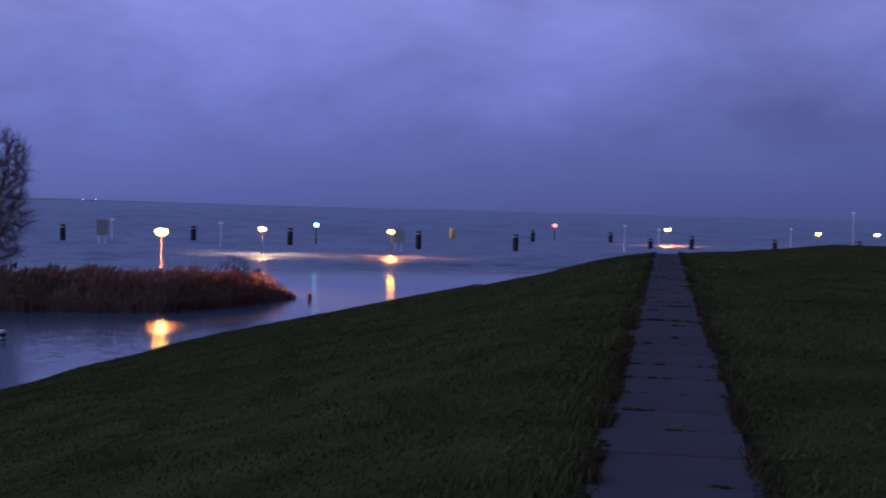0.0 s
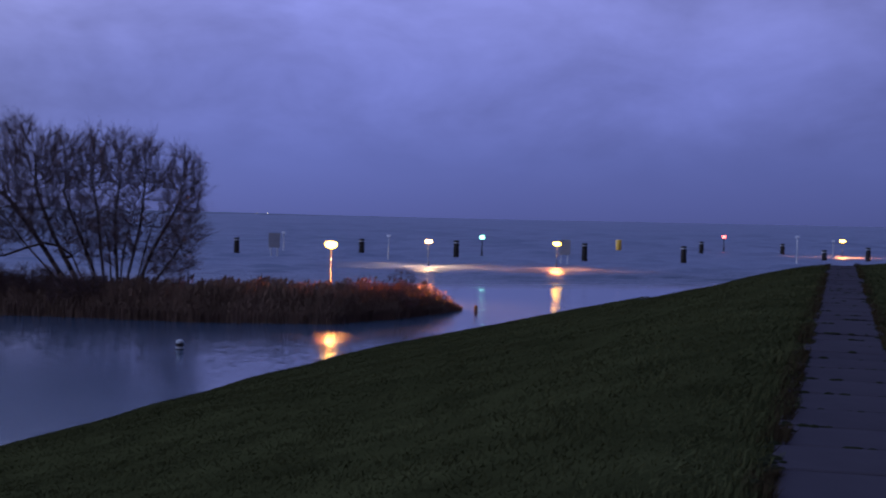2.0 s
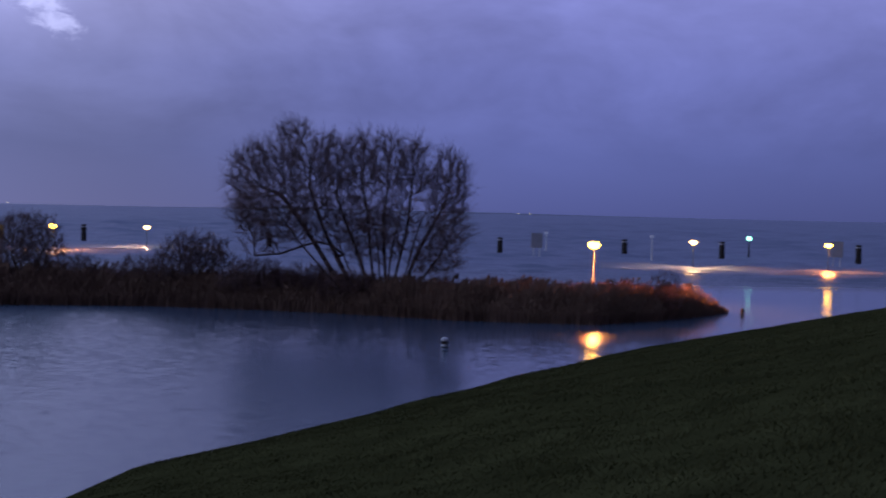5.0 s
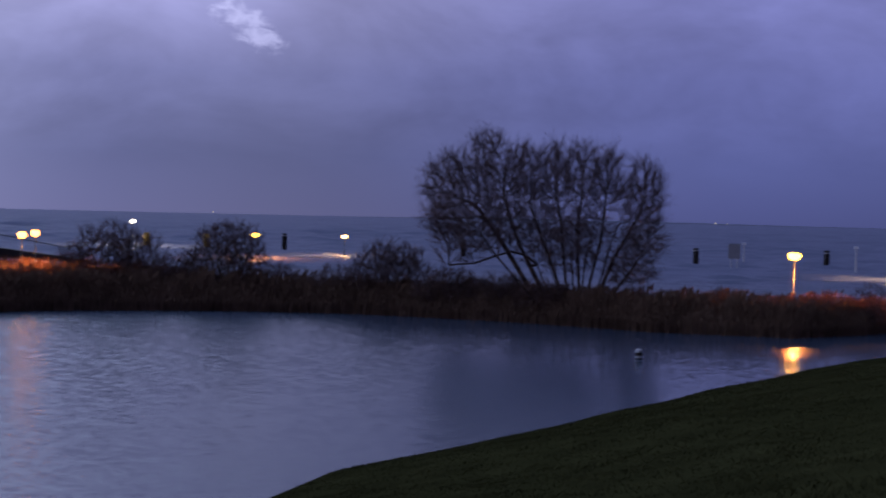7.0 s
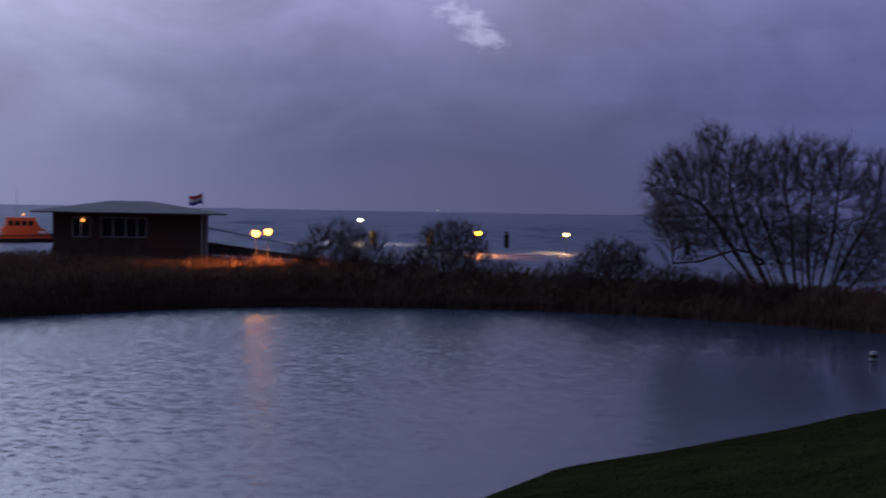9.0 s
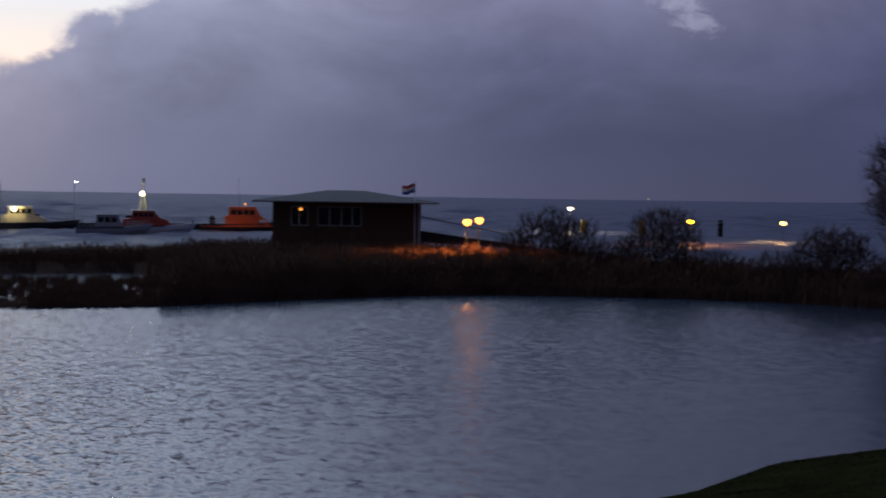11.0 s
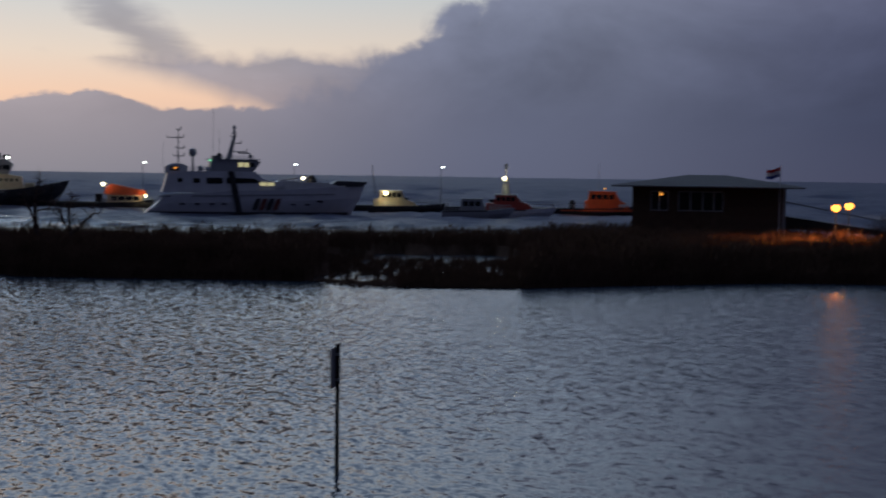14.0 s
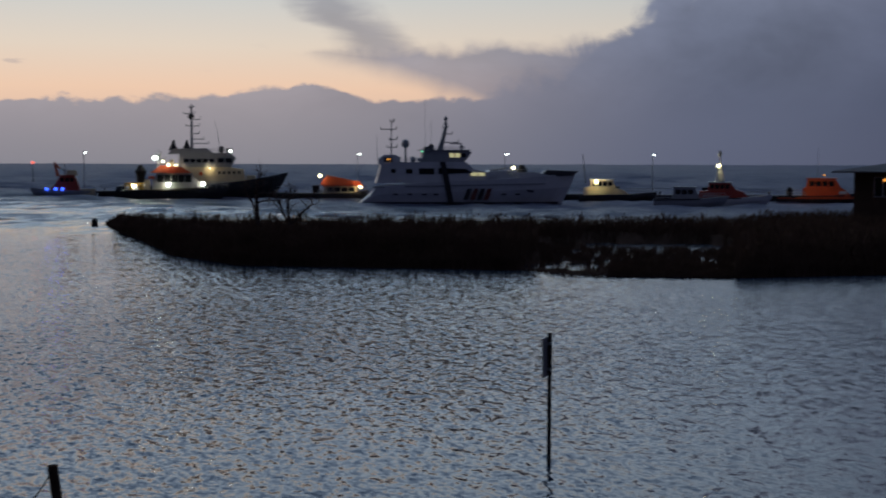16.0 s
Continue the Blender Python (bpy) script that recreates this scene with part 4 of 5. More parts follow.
def patrol_ship():
    s = thing("patrol_ship", "white patrol ship with dark windows moored at the pontoon", "ship", polar(74.15, 206), 74.15 - 4.6 + 6)
    k = part("hull", hull(34.2, 7.4, 2.6, 3.7, 4.9, 2.2, transom=2.6), WHITEP, s)
    part("boot_stripe", Shape().quad_strip([[(x, -y - 0.04, z) for x, y in ((0.4, 3.2), (20, 3.72), (27, 3.0), (31.4, 0.9))] for z in (0.0, 0.42)], closed=False, caps=False), HULLDK, k)
    part("bow_bulwark", cabin([(28.0, 4.3), (33.6, 4.5), (34.4, 5.2), (29.5, 5.35)], 1.6, 0.2), HULLDK, s, "dark bow bulwark")
    for i, c in enumerate((HULLDK, FADED, HULLDK, FADED)):
        x = 16.0 + i * 1.05
        part("hull_stripe", Shape().prism([(x, 0.75), (x + 0.7, 0.75), (x + 1.35, 2.5), (x + 0.65, 2.5)], -3.82, -3.76), c, k)
    part("hull_band", Shape().prism([(13.6, 0.4), (14.5, 0.4), (13.8, 4.0), (12.9, 4.0)], -3.84, -3.77), HULLDK, k, "dark diagonal band")
    part("deckhouse", cabin([(2.6, 3.3), (18.5, 3.5), (21.2, 4.6), (17.6, 5.5), (16.6, 6.6), (6.2, 6.6), (3.4, 6.2)], 3.3, 0.5), WHITEP, s)
    part("aft_house", cabin([(3.0, 6.2), (6.4, 6.2), (6.4, 7.3), (5.6, 7.7), (3.9, 7.7), (3.1, 7.2)], 2.5, 0.3), WHITEP, s)
    part("foredeck_trunk", cabin([(17, 3.6), (30, 4.4), (28, 4.95), (20.5, 5.3)], 2.6, 0.4), WHITEP, s)
    br = part("bridge", cabin([(9.6, 6.6), (16.3, 6.6), (17.4, 8.1), (16.8, 8.35), (9.9, 8.35)], 2.7, 0.25), GREYP, s, "grey bridge house")
    part("house_band", Shape().prism([(12.95, 4.0), (13.85, 4.0), (13.3, 6.6), (12.4, 6.6)], -3.34, -3.0), HULLDK, s, "dark diagonal band")
    part("bridge_roof", Shape().box(9.4, 17.3, -2.75, 2.75, 8.353, 8.5, 0.05), STEEL, br)
    windows(br, 14.0, 16.5, 7.3, 7.95, 2.6, 3, lit=(0, 1))
    part("bridge_front", Shape().prism([(16.25, 6.9), (16.7, 6.95), (17.45, 8.05), (17.1, 8.05)], -2.2, 2.2), GLASSD, br)
    windows(s, 9.2, 11.6, 4.7, 5.6, 3.12, 1)
    part("side_window", Shape().prism([(12.2, 4.75), (17.6, 4.9), (16.4, 5.55), (12.2, 5.65)], -3.16, -3.0), GLASSD, s, "long dark side window")
    windows(s, 7.2, 8.2, 4.8, 5.5, 3.12, 1)
    windows(s, 3.8, 5.1, 6.6, 7.3, 2.44, 1)
    part("cabin_lamp", Shape().box(4.25, 4.8, -2.56, -2.49, 6.85, 7.1, 0.02), AMBERLIT, s, "small amber cabin light")
    windows(s, 17.3, 19.4, 4.5, 4.95, 3.2, 2, CABINLIT)
    mast(s, 5.1, 7.6, 13.0, [(8.8, -0.7, 0.9), (10.0, -0.4, 0.9), (11.6, -1.7, 0.8), (12.8, -0.2, 0.4)])
    dm = part("radar_dome", Shape().lathe([(0.1, 8.75), (0.48, 8.95), (0.62, 9.4), (0.5, 9.9), (0.1, 10.1)], 14, (7.3, 0, 0)), GREYP, s, smooth=True)
    part("dome_post", Shape().tube((7.3, 0, 6.5), (7.3, 0, 8.8), 0.16), STEEL, dm)
    mast(s, 12.7, 8.3, 12.2, [(9.6, 0.6, 2.9), (10.9, 0.4, 1.9), (11.9, 0.4, 1.2)], 0.45, 1.0)
    part("mast_head", Shape().lathe([(0.1, 12.2), (0.3, 12.6), (0.12, 13.0), (0.32, 13.3), (0.05, 13.8)], 8, (13.6, 0, 0)), STEEL, s)
    for x, z in ((10.3, 16.2), (11.2, 13.0), (2.8, 11.0)):
        part("whip_aerial", Shape().tube((x, -1, 8.0 if x > 5 else 7.0), (x, -1, z), 0.03, 0.015, 5), STEEL, s)
    part("winch_cover", Shape().lathe([(0.8, 4.8), (0.85, 5.4), (0.45, 6.0), (0.2, 6.2)], 10, (25.6, -0.6, 0)), BLACKP, s, "dark canvas cover")
    rail(s, 19.5, 28, -2.6, 4.6, 0.8, 9)
    rail(s, 3.0, 9.5, -3.2, 6.5, 0.7, 6)
    deck_lamp(s, 24.2, -1.0, 5.7, WARMLIT, 0.26, 90, WARM)
    deck_lamp(s, 9.7, -2.6, 8.3, GREENLIT, 0.16)
    # strake, ports, rafts and roof gear
    part("rubbing_strake", Shape().quad_strip([[(x, -y - 0.05, z + 0.02 * x) for x, y in ((2.0, 3.45), (10, 3.72), (19, 3.72), (25, 3.3), (29, 2.35))] for z in (2.55, 2.75)], closed=False, caps=False), STEEL, k)
    for x in (5.2, 7.4, 9.6, 11.4, 22.0, 24.2):
        part("scupper", Shape().box(x, x + 0.75, -3.80 if x < 20 else -3.62, -3.6 if x < 20 else -3.2, 1.5, 1.72), HULLDK, k)
    part("fender_mark", Shape().prism([(26.0, 2.3), (27.2, 2.2), (27.0, 1.9), (26.2, 2.0)], -2.98, -2.7), HULLDK, k)
    for x in (7.9, 9.0):
        part("life_raft", Shape().tube((x, -2.6, 6.95), (x + 0.85, -2.6, 6.95), 0.3, n=10), WHITEP, s, "white life raft canister")
    part("searchlight", Shape().lathe([(0.08, 8.35), (0.1, 8.7), (0.3, 8.8), (0.32, 9.15), (0.1, 9.25)], 8, (16.0, -1.2, 0)), STEEL, s)
    part("radar_scanner", Shape().box(14.2, 16.2, -0.12, 0.12, 9.35, 9.55, 0.03), STEEL, s)
    part("roof_locker", Shape().box(10.2, 11.6, -1.8, -0.4, 8.35, 8.95, 0.06), HULLDK, s)
    part("exhaust", Shape().lathe([(0.5, 8.3), (0.45, 9.1), (0.25, 9.4)], 8, (11.4, 1.0, 0)), BLACKP, s)
    part("vent", Shape().lathe([(0.2, 6.5), (0.2, 7.0), (0.38, 7.1), (0.3, 7.4)], 8, (8.4, -1.0, 0)), STEEL, s)
    part("deck_crane", Shape().tube((20.5, 0.4, 5.2), (23.8, 0.4, 5.75), 0.13, 0.08, 6), STEEL, s)
    windows(s, 4.9, 5.6, 4.9, 5.5, 3.18, 1)
    rail(s, 9.9, 16.4, -2.4, 8.35, 0.6, 8)
    return s


def work_ship():
    s = thing("buoy_tender", "black-hulled work ship with cream deckhouse and tall mast", "ship", polar(84.45, 246), 84.45 - 3.3 - 3)
    part("hull", hull(31.0, 7.6, 2.1, 2.1, 4.6, 2.6, transom=0.5), HULLDK, s)
    part("deckhouse", cabin([(10.8, 1.9), (23.4, 3.2), (23.0, 5.2), (20.5, 5.6), (11.2, 5.6)], 3.0, 0.2), CREAMP, s)
    # grey on wheelhouse and boat deck paints in the shade on the upper works
    wh = part("wheelhouse", cabin([(11.4, 5.6), (20.8, 5.6), (21.6, 7.3), (20.6, 8.2), (11.6, 8.2)], 2.7, 0.3), GREYP, s, "wheelhouse greyed for shade above the cream deckhouse")
    windows(wh, 12.4, 17.8, 6.3, 7.1, 2.62, 5)
    windows(wh, 18.4, 21.0, 6.3, 7.2, 2.62, 2)
    windows(s, 18.5, 22.4, 4.35, 4.85, 2.9, 5, gap=0.5)
    part("boat_deck", cabin([(9.4, 7.9), (17.5, 8.2), (16.5, 9.0), (10.5, 8.9)], 2.4, 0.2), GREYP, s)
    for x in (10.2, 12.6):
        part("funnel", Shape().quad_strip([[(x - 0.7, -0.6, 8.6), (x + 1.1, -0.6, 8.6), (x + 1.1, 0.6, 8.6), (x - 0.7, 0.6, 8.6)], [(x - 0.2, -0.5, 9.5), (x + 0.6, -0.5, 9.5), (x + 0.6, 0.5, 9.5), (x - 0.2, 0.5, 9.5)],
                                          [(x + 0.1, -0.2, 10.5), (x + 0.4, -0.2, 10.5), (x + 0.4, 0.2, 10.5), (x + 0.1, 0.2, 10.5)]]), BLACKP, s, "black funnel")
    mast(s, 13.7, 8.8, 17.0, [(9.8, 0.2, 3.0), (10.6, 0.2, 2.2), (11.6, -0.2, 1.4), (13.0, -1.0, 1.3), (14.2, -0.4, 1.6), (15.2, -1.4, 0.6), (16.3, -0.4, 0.4)], 0.26)
    part("crow_lantern", Shape().lathe([(0.2, 14.3), (0.55, 14.6), (0.55, 15.0), (0.2, 15.2)], 10, (13.6, 0, 0)), BLACKP, s)
    part("whip_aerial", Shape().tube((18.9, 0, 8.2), (17.9, 0, 14.2), 0.05, 0.02, 5), STEEL, s)
    part("searchlight", Shape().lathe([(0.15, 8.2), (0.5, 8.5), (0.5, 9.2), (0.15, 9.4)], 10, (19.0, 0.5, 0)), BLACKP, s)
    part("radar_scanner", Shape().box(19.8, 21.0, -0.2, 0.2, 8.3, 9.0, 0.05), BLACKP, s)
    part("winch", Shape().lathe([(0.9, 3.3), (1.0, 3.9), (0.7, 4.3)], 10, (21.6, -1.8, 0)), ORANGEP, s, "orange winch drum")
    part("hatch", Shape().box(23.5, 25.2, -1.6, 0.6, 3.2, 4.1, 0.15), CREAMP, s)
    rail(s, 20.5, 29.5, -2.6, 3.7, 0.9, 9)
    for x in (12.2, 15.4):
        part("lifebuoy", Shape().tube((x, -3.12, 4.4), (x, -3.02, 4.4), 0.36, n=12), ORANGEP, s, "orange lifebuoy")
    part("door", Shape().box(13.2, 14.0, -3.08, -2.9, 2.6, 4.6, 0.03), GREYP, s)
    part("vent", Shape().lathe([(0.25, 5.6), (0.25, 6.4), (0.45, 6.5), (0.3, 6.9)], 8, (10.2, -2.0, 0)), CREAMP, s)
    part("anchor", Shape().tube((28.0, -1.75, 2.3), (28.3, -1.6, 3.3), 0.2, 0.1, 6), BLACKP, s)
    rail(s, 11.5, 20.5, -2.9, 5.6, 0.8, 10)
    rail(s, 11.8, 19.6, -2.3, 8.2, 0.7, 8)
    deck_lamp(s, 20.6, -0.5, 8.5, COOLLIT, 0.2, 120)
    deck_lamp(s, 11.0, -3.1, 5.9, WARMLIT, 0.14, 80, WARM)
    deck_lamp(s, 17.0, -3.3, 5.4, WARMLIT, 0.12, 70, WARM)
    return s


def rescue_boat():
    s = thing("rescue_boat", "lit rescue boat with orange cabin roof and working deck", "boat", polar(84.25, 236), 84.25 - 2.3 - 2)
    part("hull", hull(19.0, 5.2, 1.7, 1.7, 2.6, 1.6), HULLDK, s)
    part("cabin", cabin([(5.5, 1.5), (14.2, 1.6), (13.4, 3.2), (11.6, 4.6), (6.4, 4.6), (5.6, 3.4)], 2.1, 0.4), GREYP, s)
    windows(s, 6.4, 12.2, 3.0, 4.3, 1.93, 5, gap=0.12)
    part("cabin_roof", cabin([(5.2, 4.6), (12.2, 4.6), (10.5, 5.6), (7.0, 5.9)], 2.2, 0.9), ORANGEP, s, "orange cabin roof")
    part("fender", Shape().tube((0.3, -2.65, 1.5), (13, -2.65, 1.55), 0.16), BLACKP, s)
    part("deck_box", Shape().box(0.8, 4.0, -1.6, 1.0, 1.4, 2.9, 0.1), YELLOW, s, "yellow deck locker")
    part("davit", Shape().lathe([(0.7, 1.4), (0.7, 3.8), (1.0, 4.9), (0.3, 6.0)], 8, (3.4, 1.6, 0)), BLACKP, s)
    part("orange_frame", Shape().box(4.9, 5.9, -1.9, -0.9, 3.6, 4.0, 0.05), ORANGEP, s)
    mast(s, 6.6, 5.8, 8.6, [(7.0, -0.3, 1.2), (7.8, -0.5, 0.4)], 0.1)
    rail(s, 0.4, 5.2, -2.4, 1.6, 1.0, 5)
    rail(s, 13.6, 18.4, -1.6, 2.1, 0.9, 5)
    part("stern_screen", Shape().box(4.3, 5.2, -2.05, -1.95, 1.6, 3.5, 0.02), CREAMP, s, "pale lit stern screen")
    part("signal_arch", Shape().tube((6.3, -1.4, 5.6), (6.9, -1.4, 7.9), 0.1, 0.07, 6).tube((6.3, 1.4, 5.6), (6.9, 1.4, 7.9), 0.1, 0.07, 6).tube((6.9, -1.4, 7.9), (6.9, 1.4, 7.9), 0.07, n=6), STEEL, s)
    part("rubber_collar", Shape().tube((0.2, -2.68, 1.35), (15.0, -2.2, 2.0), 0.2, 0.16, 8), BLACKP, s)
    for k in range(4):
        part("rescue_locker", Shape().box(1.0 + k * 0.75, 1.6 + k * 0.75, -2.2, -1.75, 1.5, 2.3 + 0.25 * (k % 2), 0.04), YELLOW if k % 2 else WHITEP, s)
    part("towing_post", Shape().lathe([(0.15, 1.4), (0.15, 2.6), (0.28, 2.65), (0.2, 2.8)], 8, (2.8, 0.4, 0)), ORANGEP, s)
    for x, z, l, w in ((2.4, 2.35, COOLLIT, 80), (8.3, 2.6, COOLLIT, 120), (14.2, 2.7, COOLLIT, 110), (6.0, 7.2, COOLLIT, 120), (7.4, 6.6, WARMLIT, 0), (8.3, 6.0, WARMLIT, 40)):
        deck_lamp(s, x, -2.0 if z < 4 else -1.2, z, l, 0.34 if z < 3 else 0.40 if z == 7.2 else 0.2, w * 1.7, (1.0, 0.86, 0.55))
    return s


def small_boat(name, label, az, d, rz, ln, beam, hullm, cab, cabm, roofm, wins, extra=None):
    s = thing(name, label, "boat", polar(az, d), rz)
    part("hull", hull(ln, beam, 1.1, 1.15, 1.7, 1.0, 10), hullm, s)
    part("gunwale", Shape().tube((0.2, -beam / 2 - 0.02, 1.05), (ln * 0.62, -beam / 2 - 0.02, 1.2), 0.1, n=6), BLACKP, s)
    part("cabin", cabin(cab, beam * 0.36, 0.15), cabm, s)
    top = max(z for _, z in cab)
    xs = [x for x, z in cab if z > top - 0.3]
    part("cabin_roof", Shape().box(min(xs) - 0.2, max(xs) + 0.3, -beam * 0.37, beam * 0.37, top + 0.003, top + 0.14, 0.04), roofm, s)
    windows(s, wins[0], wins[1], wins[2], wins[3], beam * 0.36 - 0.06, wins[4])
    rail(s, 0.4, ln * 0.35, -beam * 0.42, 1.0, 0.8, 4)
    rail(s, ln * 0.66, ln * 0.95, -beam * 0.22, 1.3, 0.8, 4)
    return s


patrol_ship()
work_ship()
rescue_boat()
b = small_boat("pilot_launch", "small dark launch with red cabin and blue lights", 85.2, 256, 85.2 + 180, 12.0, 3.6, GREYP, [(3.0, 1.0), (8.6, 1.1), (7.6, 2.2), (6.6, 3.9), (4.0, 3.9), (3.4, 2.6)], REDP, REDP, (4.2, 6.6, 2.8, 3.5, 3))
part("stern_screen", Shape().box(0.3, 3.0, 1.2, 1.7, 0.2, 1.5, 0.05), CREAMP, b, "pale lit stern panel")
mast(b, 5.8, 4.0, 6.2, [(4.9, -0.4, 0.4)], 0.14)
part("folded_crane", Shape().tube((7.0, 0.3, 3.8), (7.6, 0.3, 6.4), 0.32, 0.18, 8).tube((7.6, 0.3, 6.3), (6.6, 0.3, 5.2), 0.2, 0.14, 8), ORANGEP, b, "red folded deck crane")
part("wheelhouse", cabin([(3.4, 3.9), (5.6, 3.9), (5.3, 4.9), (3.7, 4.9)], 1.0, 0.1), CREAMP, b)
for x in (9.0, 7.4, 6.2):
    part("blue_light", Shape().lathe([(0.06, 1.2), (0.26, 1.3), (0.26, 1.65), (0.06, 1.75)], 8, (x, 1.9, 0)), BLUELIT, b, "glowing blue lamp")

b = small_boat("tender_boat", "small boat under an orange canopy with lit deck", 76.0, 228, 75.5, 9.0, 3.2, HULLDK, [(1.2, 1.0), (7.2, 1.0), (7.0, 2.4), (1.4, 2.4)], CREAMP, ORANGEP, (2.0, 6.6, 1.5, 2.2, 4))
part("canopy", cabin([(0.8, 2.6), (7.9, 2.6), (7.6, 3.2), (2.0, 4.3), (1.0, 3.4)], 1.7, 0.4), ORANGEP, b, "orange canvas canopy")
deck_lamp(b, 0.7, -1.4, 4.2, WARMLIT, 0.3, 160, WARM)
deck_lamp(b, 7.6, -1.8, 2.3, WARMLIT, 0.22, 160, WARM)

b = small_boat("crew_boat", "cream crew boat with a bright cabin lamp", 64.6, 222, 64.0, 13.0, 3.8, HULLDK, [(0.8, 1.1), (8.4, 1.2), (7.6, 1.9), (6.2, 2.3), (5.6, 3.7), (2.0, 3.7), (1.9, 2.5), (0.9, 2.4)], CREAMP, WHITEP, (2.3, 5.5, 2.65, 3.4, 4))
deck_lamp(b, 2.9, -1.7, 3.3, WARMLIT, 0.3, 160, WARM)
part("crane_jib", Shape().tube((1.2, 1.5, 3.0), (0.6, 1.5, 8.0), 0.12, 0.06), STEEL, b)

b = small_boat("flat_boat", "pale grey flat workboat lying low in the water", 61.4, 199, 60.0, 11.0, 3.6, GREYP, [(2.6, 1.0), (6.8, 1.1), (6.0, 2.9), (3.0, 2.9)], GREYP, GREYP, (3.2, 5.8, 1.9, 2.6, 3))

b = small_boat("survey_boat", "red and white boat with a lit signal tower", 59.9, 207, 58.8, 12.5, 3.8, WHITEP, [(1.4, 1.1), (9.0, 1.2), (8.2, 2.1), (7.0, 2.5), (6.2, 3.5), (3.0, 3.5), (2.8, 2.3), (1.6, 2.2)], REDP, WHITEP, (3.2, 6.0, 2.6, 3.2, 4))
part("tower", Shape().lathe([(0.8, 3.5), (0.55, 4.6), (0.35, 6.2), (0.1, 6.4), (0.09, 7.5), (0.26, 7.7), (0.26, 8.2), (0.1, 8.5)], 10, (4.6, 0, 0)), GREYP, b, "grey signal tower with a black top mark")
deck_lamp(b, 4.4, -0.9, 6.1, WARMLIT, 0.3, 120, (1.0, 0.85, 0.4))

b = small_boat("lifeboat", "bright orange lifeboat lit by quay lamps", 56.3, 224, 55.2, 13.5, 4.0, HULLDK, [(4.2, 1.1), (11.8, 1.2), (11.0, 2.2), (10.2, 2.6), (9.4, 4.0), (5.0, 4.0), (4.8, 2.6), (4.3, 2.5)], ORANGEP, ORANGEP, (5.3, 9.2, 2.8, 3.6, 4))
part("whip_aerial", Shape().tube((6.6, 0, 4.3), (6.6, 0, 9.0), 0.05, 0.02, 5), STEEL, b)
part("rubbing_band", Shape().quad_strip([[(x, -y - 0.03, z) for x, y in ((0.3, 1.9), (8, 2.02), (10.5, 1.75), (12.4, 0.95))] for z in (0.75, 1.15)], closed=False, caps=False), ORANGEP, b, "orange hull band")
part("deck_gear", Shape().lathe([(0.5, 1.2), (0.5, 2.2), (0.2, 2.6)], 8, (2.2, -0.6, 0)), BLACKP, b)
point_light("quay_light", polar(55.2, 217, 4.5), 260, (1.0, 0.5, 0.2), 0.3)
part("life_raft", Shape().tube((10.0, -1.2, 1.75), (11.2, -1.2, 1.75), 0.32, n=10), WHITEP, b, "white life raft canister")
part("mast_lamp", Shape().lathe([(0.05, 4.45), (0.16, 4.5), (0.16, 4.7), (0.05, 4.75)], 8, (7.6, -1.5, 0)), AMBERLIT, b)

for az0, d0, az1, d1 in ((77.9, 236, 73.2, 226), (66.0, 229, 52.5, 229), (85.2, 252, 77.6, 250)):
    a, c = polar(az0, d0), polar(az1, d1)
    ln = (c - a).length
    p = thing("pontoon", "long dark floating mooring pontoon", "pontoon", a, math.degrees(math.atan2(c.y - a.y, c.x - a.x)), "mooring pontoons")
    part("deck", Shape().box(0, ln, -1.5, 1.5, 0.75, 1.15, 0.04), QUAY, p)
    part("float", Shape().box(0.3, ln - 0.3, -1.3, 1.3, -0.5, 0.75), BLACKP, p)
    for k in range(int(ln // 9) + 1):
        part("bollard", Shape().lathe([(0.16, 1.14), (0.14, 1.5), (0.24, 1.55), (0.24, 1.65)], 8, (1.5 + k * 9 if 1.5 + k * 9 < ln else ln - 0.5, -1.1, 0)), STEEL, p)
    rail(p, 0.5, ln - 0.5, 1.4, 1.15, 1.0, max(4, int(ln // 3)))

for az, d, dark in ((76.0, 232, 0), (64.0, 226, 0), (59.2, 224, 0), (63.0, 228, 0)):
    c = thing("deck_crate", "dark equipment crate standing on the pontoon", "crate", polar(az, d, 1.15), az, "crates on the pontoon")
    part("box", Shape().box(-0.6, 0.6, -0.5, 0.5, 0, 1.3, 0.05), BLACKP, c)
    part("lid", Shape().box(-0.65, 0.65, -0.55, 0.55, 1.303, 1.4, 0.03), STEEL, c)


def quay_lamp(az, d, h):
    l = thing("pier_lamp", "slender grey pier lamp with a small white head", "street lamp", polar(az, d), az, "lamps along the pier")
    part("post", Shape().lathe([(0.11, -1), (0.09, 2), (0.05, h)], 8), GALV, l)
    part("head", Shape().box(-0.1, 0.55, -0.14, 0.14, h - 0.02, h + 0.12, 0.03), STEEL, l)
    part("lens", Shape().lathe([(0.05, h - 0.22), (0.2, h - 0.15), (0.22, h - 0.03)], 8, (0.3, 0, 0)), COOLLIT, l, "lit white lens")


for az, d, h in ((61.45, 232, 8.0), (67.8, 234, 8.1), (74.2, 240, 8.1), (85.72, 262, 8.4)):
    quay_lamp(az, d, h)
for az, d, h in ((-7.9, 215, 4.3), (-14.85, 262, 4.1), (-17.35, 262, 7.5), (14.1, 215, 3.2), (9.55, 190, 3.4), (-9.35, 255, 3.3)):
    m_ = thing("slim_post", "pale slim post standing in flood water", "post", polar(az, d), 0, "posts on the flooded quay")
    part("shaft", Shape().lathe([(0.13, -1), (0.11, 0.8), (0.08, h)], 8), GALV, m_)
    part("cap", Shape().box(-0.28, 0.28, -0.1, 0.1, h - 0.003, h + 0.3, 0.03), WHITEP, m_)


